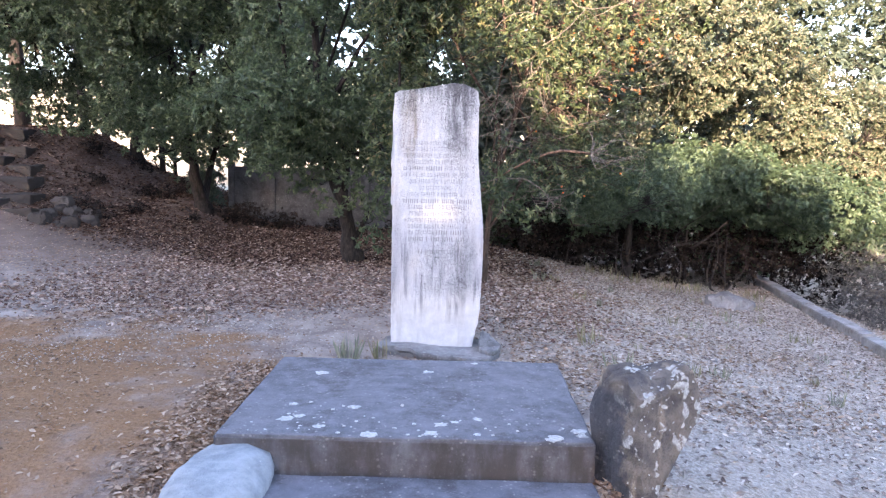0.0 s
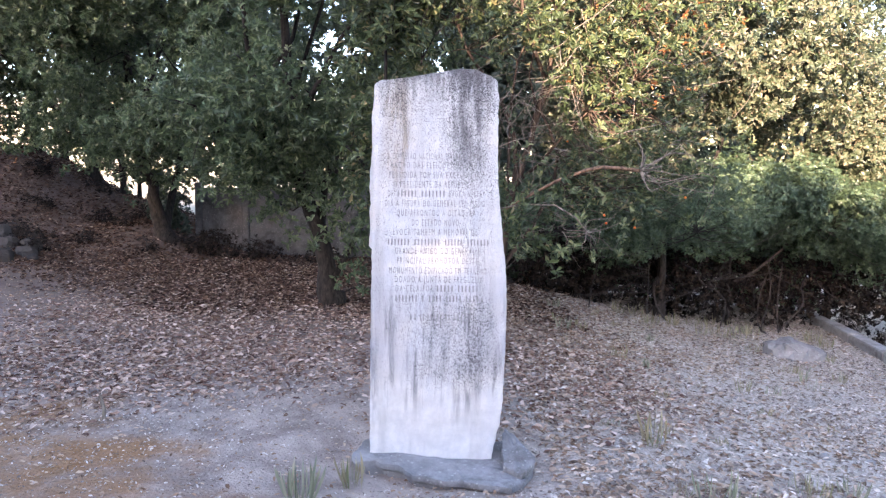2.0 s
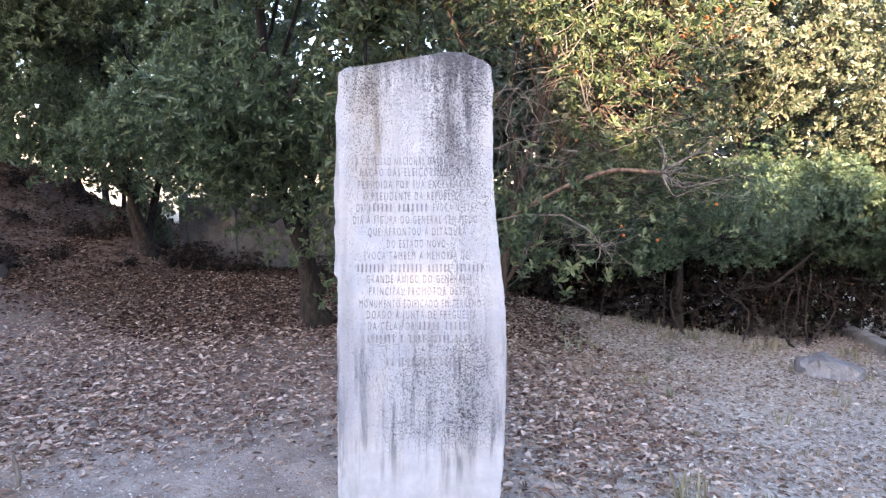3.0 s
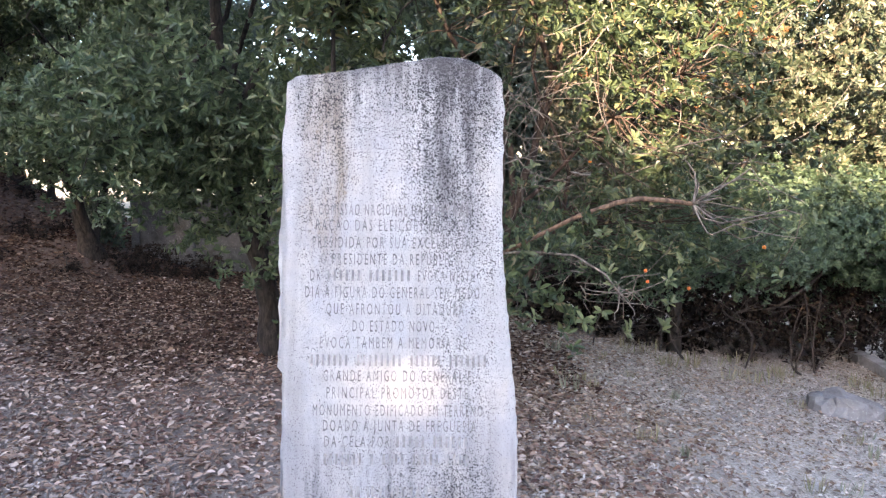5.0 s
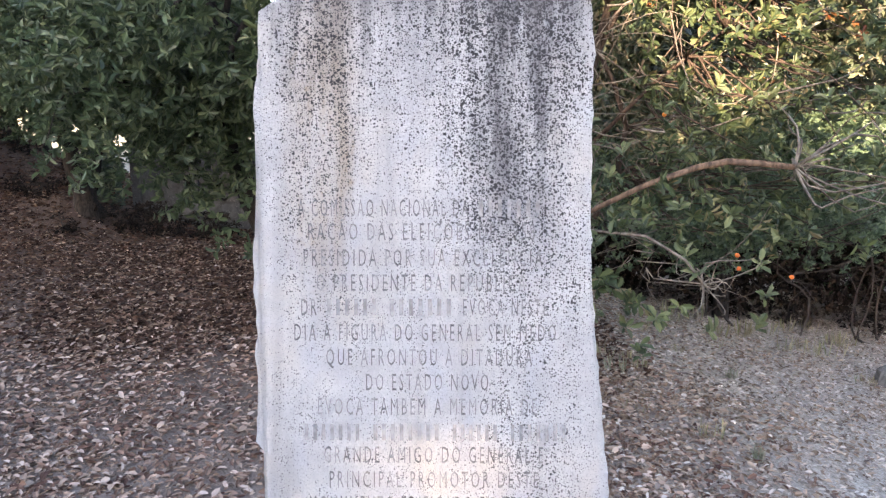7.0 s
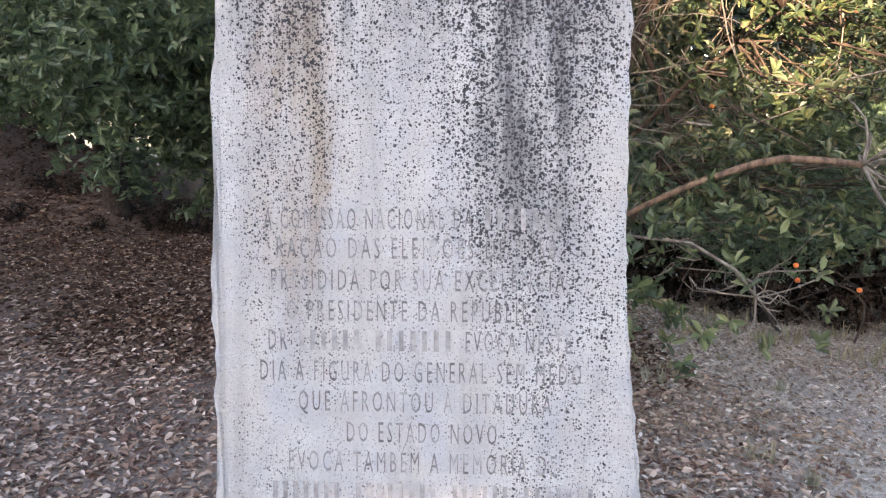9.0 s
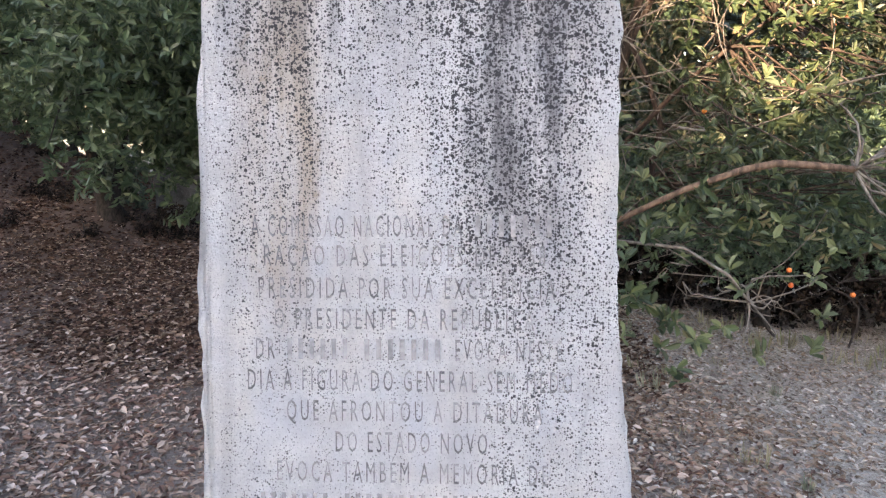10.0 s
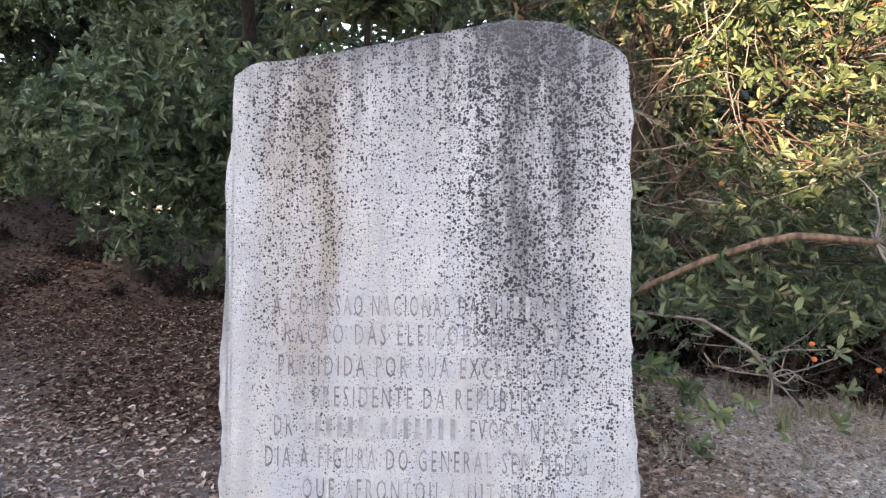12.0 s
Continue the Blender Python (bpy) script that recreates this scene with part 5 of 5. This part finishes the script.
# dead twigs hanging in the bush's hollow
np.random.seed(90)
dead = []
for n in range(14):
    a = np.array((np.random.uniform(2.6, 5.2), np.random.uniform(10.5, 11.2), np.random.uniform(0.1, 0.4)))
    dead.append(bent(a, a + np.array((np.random.uniform(-0.3, 0.45), np.random.uniform(-0.2, 0.2), np.random.uniform(-0.6, 0.0))), 0.006, 0.002, 8, 0.18))
for n in range(6):
    x = np.random.uniform(2.2, 4.9)
    z = float(height(x, 11.3))
    dead.append(bent((x, 11.3, z - 0.05), (x + np.random.uniform(-0.3, 0.3), 11.2, z + np.random.uniform(0.6, 1.1)), 0.016, 0.008, 8, 0.2))
tagged(tubes("deadwood", dead, DEAD, None, 4), "grey dead branches under the dark bush", "deadwood", kind="stuff")
# high trees at the back right
tree("background_tree", "tall dark tree against the bright sky", (7.2, 19.5, -0.5), ((7.2, 19.5, 2.5), (7.3, 19.5, 7.5)),
     (((7.2, 19.5, 3.0), (9.2, 19.2, 4.6), 0.09), ((7.2, 19.5, 3.6), (5.6, 19.2, 5.4), 0.08), ((7.25, 19.5, 4.6), (10.2, 19.2, 6.4), 0.08)),
     (((6.6, 19.2, 5.4), (2.0, 1.1, 1.6)), ((9.3, 19.2, 4.3), (1.7, 1.0, 0.9)), ((4.2, 19.2, 5.0), (2.0, 1.0, 2.4)), ((11.0, 19.2, 6.6), (2.4, 1.0, 0.9)), ((11.8, 19.4, 3.6), (1.8, 1.0, 1.3)), ((1.8, 19.0, 5.0), (2.2, 1.0, 2.6)), ((9.6, 19.2, 5.7), (1.5, 1.0, 0.6)), ((12.2, 19.2, 5.2), (1.6, 1.0, 0.8)), ((8.2, 19.2, 6.6), (1.8, 1.0, 0.8))),
     BARK, LEAF_FAR, 110, 7, 0.185, 0.4, -0.3, 1.4, 0.3, 13.3, 120, 0.16, fine=False)


# thick growth closing the view behind
tree("hedge", "thick dark growth closing the view behind the shrubs", (4.5, 15.2, -0.5), ((4.5, 15.2, 0.8), (4.5, 15.2, 2.6)), (((4.5, 15.2, 0.8), (2.0, 15.0, 2.4), 0.04), ((4.5, 15.2, 0.8), (7.0, 15.0, 2.0), 0.04)),
     (((1.2, 15.2, 1.8), (1.8, 0.7, 2.4)), ((3.8, 15.4, 2.0), (1.9, 0.7, 2.6)), ((6.6, 15.4, 1.5), (1.9, 0.7, 2.3)), ((9.4, 15.2, 0.9), (2.0, 0.7, 2.0)), ((12.4, 14.8, 0.4), (2.0, 0.7, 1.9)), ((3.0, 15.4, 4.6), (2.4, 0.7, 1.4)), ((0.8, 15.2, 4.4), (1.5, 0.7, 1.2))),
     BARK, LEAF_FAR, 130, 7, 0.19, 0.45, -0.6, 1.2, 0.2, 16.1, 60, 0.06, fine=False, category="hedge")
tree("hedge", "ragged dark growth over the crest of the bank", (-6.6, 16.4, 1.0), ((-6.6, 16.4, 1.6), (-6.6, 16.4, 2.4)), (((-6.6, 16.4, 1.3), (-8.4, 16.2, 2.4), 0.04), ((-6.6, 16.4, 1.3), (-4.6, 16.2, 2.2), 0.04)),
     (((-8.0, 16.3, 2.9), (1.0, 0.5, 0.8)), ((-6.6, 16.3, 2.7), (1.6, 0.6, 1.0)), ((-4.2, 16.2, 2.1), (1.5, 0.6, 1.1)), ((-1.8, 16.6, 1.7), (1.6, 0.6, 1.3)), ((-6.1, 16.1, 1.55), (1.2, 0.3, 0.4)), ((-8.4, 16.1, 2.5), (0.9, 0.3, 0.35))),
     BARK, LEAF_DARK, 260, 8, 0.12, 0.45, -0.1, 2.2, 0.2, 17.2, 90, 0.05, fine=False, category="hedge")


# ---- unseen trees, added behind to shade the place ----
# spots on the stele, across and up, that the added trees leave sunlit
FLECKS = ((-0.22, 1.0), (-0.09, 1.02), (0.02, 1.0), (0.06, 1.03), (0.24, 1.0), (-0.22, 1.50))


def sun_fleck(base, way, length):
    """Drops leaves on the sun's path to FLECKS: pinholes for weak flecks on the stele."""
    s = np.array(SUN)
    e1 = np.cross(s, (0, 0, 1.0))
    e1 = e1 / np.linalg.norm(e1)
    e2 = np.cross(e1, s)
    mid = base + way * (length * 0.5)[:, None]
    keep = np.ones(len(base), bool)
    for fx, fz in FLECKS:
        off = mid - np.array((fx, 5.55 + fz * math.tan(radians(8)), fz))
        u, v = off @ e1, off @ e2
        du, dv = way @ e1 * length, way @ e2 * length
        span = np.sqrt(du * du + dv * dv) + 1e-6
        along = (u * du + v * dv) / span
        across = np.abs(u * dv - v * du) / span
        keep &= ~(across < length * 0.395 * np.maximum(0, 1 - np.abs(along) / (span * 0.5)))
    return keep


tree("shade_tree", "unseen dense tree line added behind the clearing for shade", (-4.5, -11.0, -0.3), ((-4.5, -11, 2), (-4.4, -11, 6)), (((-4.5, -11, 2), (-6.5, -11, 5), 0.1), ((-4.5, -11, 2.5), (-1.5, -11, 5), 0.1)),
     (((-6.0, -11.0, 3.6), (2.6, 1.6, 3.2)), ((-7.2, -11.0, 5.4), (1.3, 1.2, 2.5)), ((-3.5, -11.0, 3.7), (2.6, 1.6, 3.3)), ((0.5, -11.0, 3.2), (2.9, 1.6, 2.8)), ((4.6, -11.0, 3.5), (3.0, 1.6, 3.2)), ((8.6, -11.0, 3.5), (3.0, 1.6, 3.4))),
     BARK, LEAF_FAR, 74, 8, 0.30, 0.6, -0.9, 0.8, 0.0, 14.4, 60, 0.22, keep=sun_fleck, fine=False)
tree("shade_tree", "unseen tall dense tree added behind the clearing for shade", (-11.0, -11.5, -0.3), ((-11.0, -11.5, 4), (-11.0, -11.5, 11)), (((-11, -11.5, 4), (-9, -11.5, 8), 0.12), ((-11, -11.5, 4), (-13.5, -11.5, 8), 0.12)),
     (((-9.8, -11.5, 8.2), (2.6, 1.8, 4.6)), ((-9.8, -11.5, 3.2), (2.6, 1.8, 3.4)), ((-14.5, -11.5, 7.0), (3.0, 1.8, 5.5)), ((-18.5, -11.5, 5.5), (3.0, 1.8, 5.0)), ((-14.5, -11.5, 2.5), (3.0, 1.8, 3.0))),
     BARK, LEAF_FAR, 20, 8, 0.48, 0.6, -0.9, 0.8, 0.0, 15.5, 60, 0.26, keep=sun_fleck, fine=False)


# ---- grass and small things ----
def grass_tuft(x, y, n, tall, wide, mat, seed, label, group="grass tufts round the stele"):
    g = np.random.default_rng(seed)
    a = g.uniform(0, 2 * math.pi, n)
    rr = wide * 0.35 * np.sqrt(g.random(n))
    base = np.stack((x + rr * np.cos(a), y + rr * np.sin(a), np.full(n, float(height(x, y)) - 0.01)), 1)
    way = np.stack((np.cos(a) * g.uniform(0.05, 0.6, n), np.sin(a) * g.uniform(0.05, 0.6, n), np.ones(n)), 1)
    L = tall * g.uniform(0.5, 1.1, n)
    ob = leaves("grass_tuft", base, way, np.stack((np.cos(a), np.sin(a), 0 * a + 0.3), 1), L, np.full(n, 0.0026), mat, None, 0.1, 0.15)
    return tagged(ob, label, "grass", group)


grass_tuft(-0.62, 4.98, 34, 0.22, 0.16, GREEN_GRASS, 1, "thin grey-green grass tuft growing at the slab's edge")
grass_tuft(-0.42, 5.28, 22, 0.2, 0.14, STRAW, 2, "wispy dry grass tuft by the footing")
grass_tuft(1.30, 6.0, 18, 0.24, 0.16, STRAW, 3, "yellow dry grass tuft standing in litter")
grass_tuft(1.62, 5.15, 20, 0.2, 0.25, GREEN_GRASS, 4, "grey-green grass tuft among pale stones")
grass_tuft(1.42, 5.3, 24, 0.18, 0.3, GREEN_GRASS, 5, "grey-green grass tuft among pale stones")
gg = random.Random(8)
for n in range(44):
    x, y = gg.uniform(1.0, 4.6), gg.uniform(5.2, 10.6)
    grass_tuft(x, y, gg.randint(10, 26), gg.uniform(0.06, 0.15), gg.uniform(0.08, 0.25), gg.choice((STRAW, STRAW, GREEN_GRASS)), 20 + n, "short dry grass tuft in the litter", "dry grass on the slope")
for n in range(26):
    x = gg.uniform(2.2, 4.9)
    y = 10.9 + gg.gauss(0, 0.3) - 0.12 * (x - 3)
    grass_tuft(x, y, gg.randint(8, 18), gg.uniform(0.07, 0.22), gg.uniform(0.15, 0.35), STRAW, 90 + n, "tall dry straw grass before the dark bush", "straw before the bush")
np.random.seed(101)
tagged(tubes("stick", [[((-2.0, 5.9, 0.0), 0.011), ((-1.99, 5.9, 0.06), 0.012), ((-2.01, 5.905, 0.12), 0.011), ((-2.02, 5.91, 0.165), 0.008)]], TWIG, None, 7, 0.12), "short pale broken stick standing in the soil", "stick")
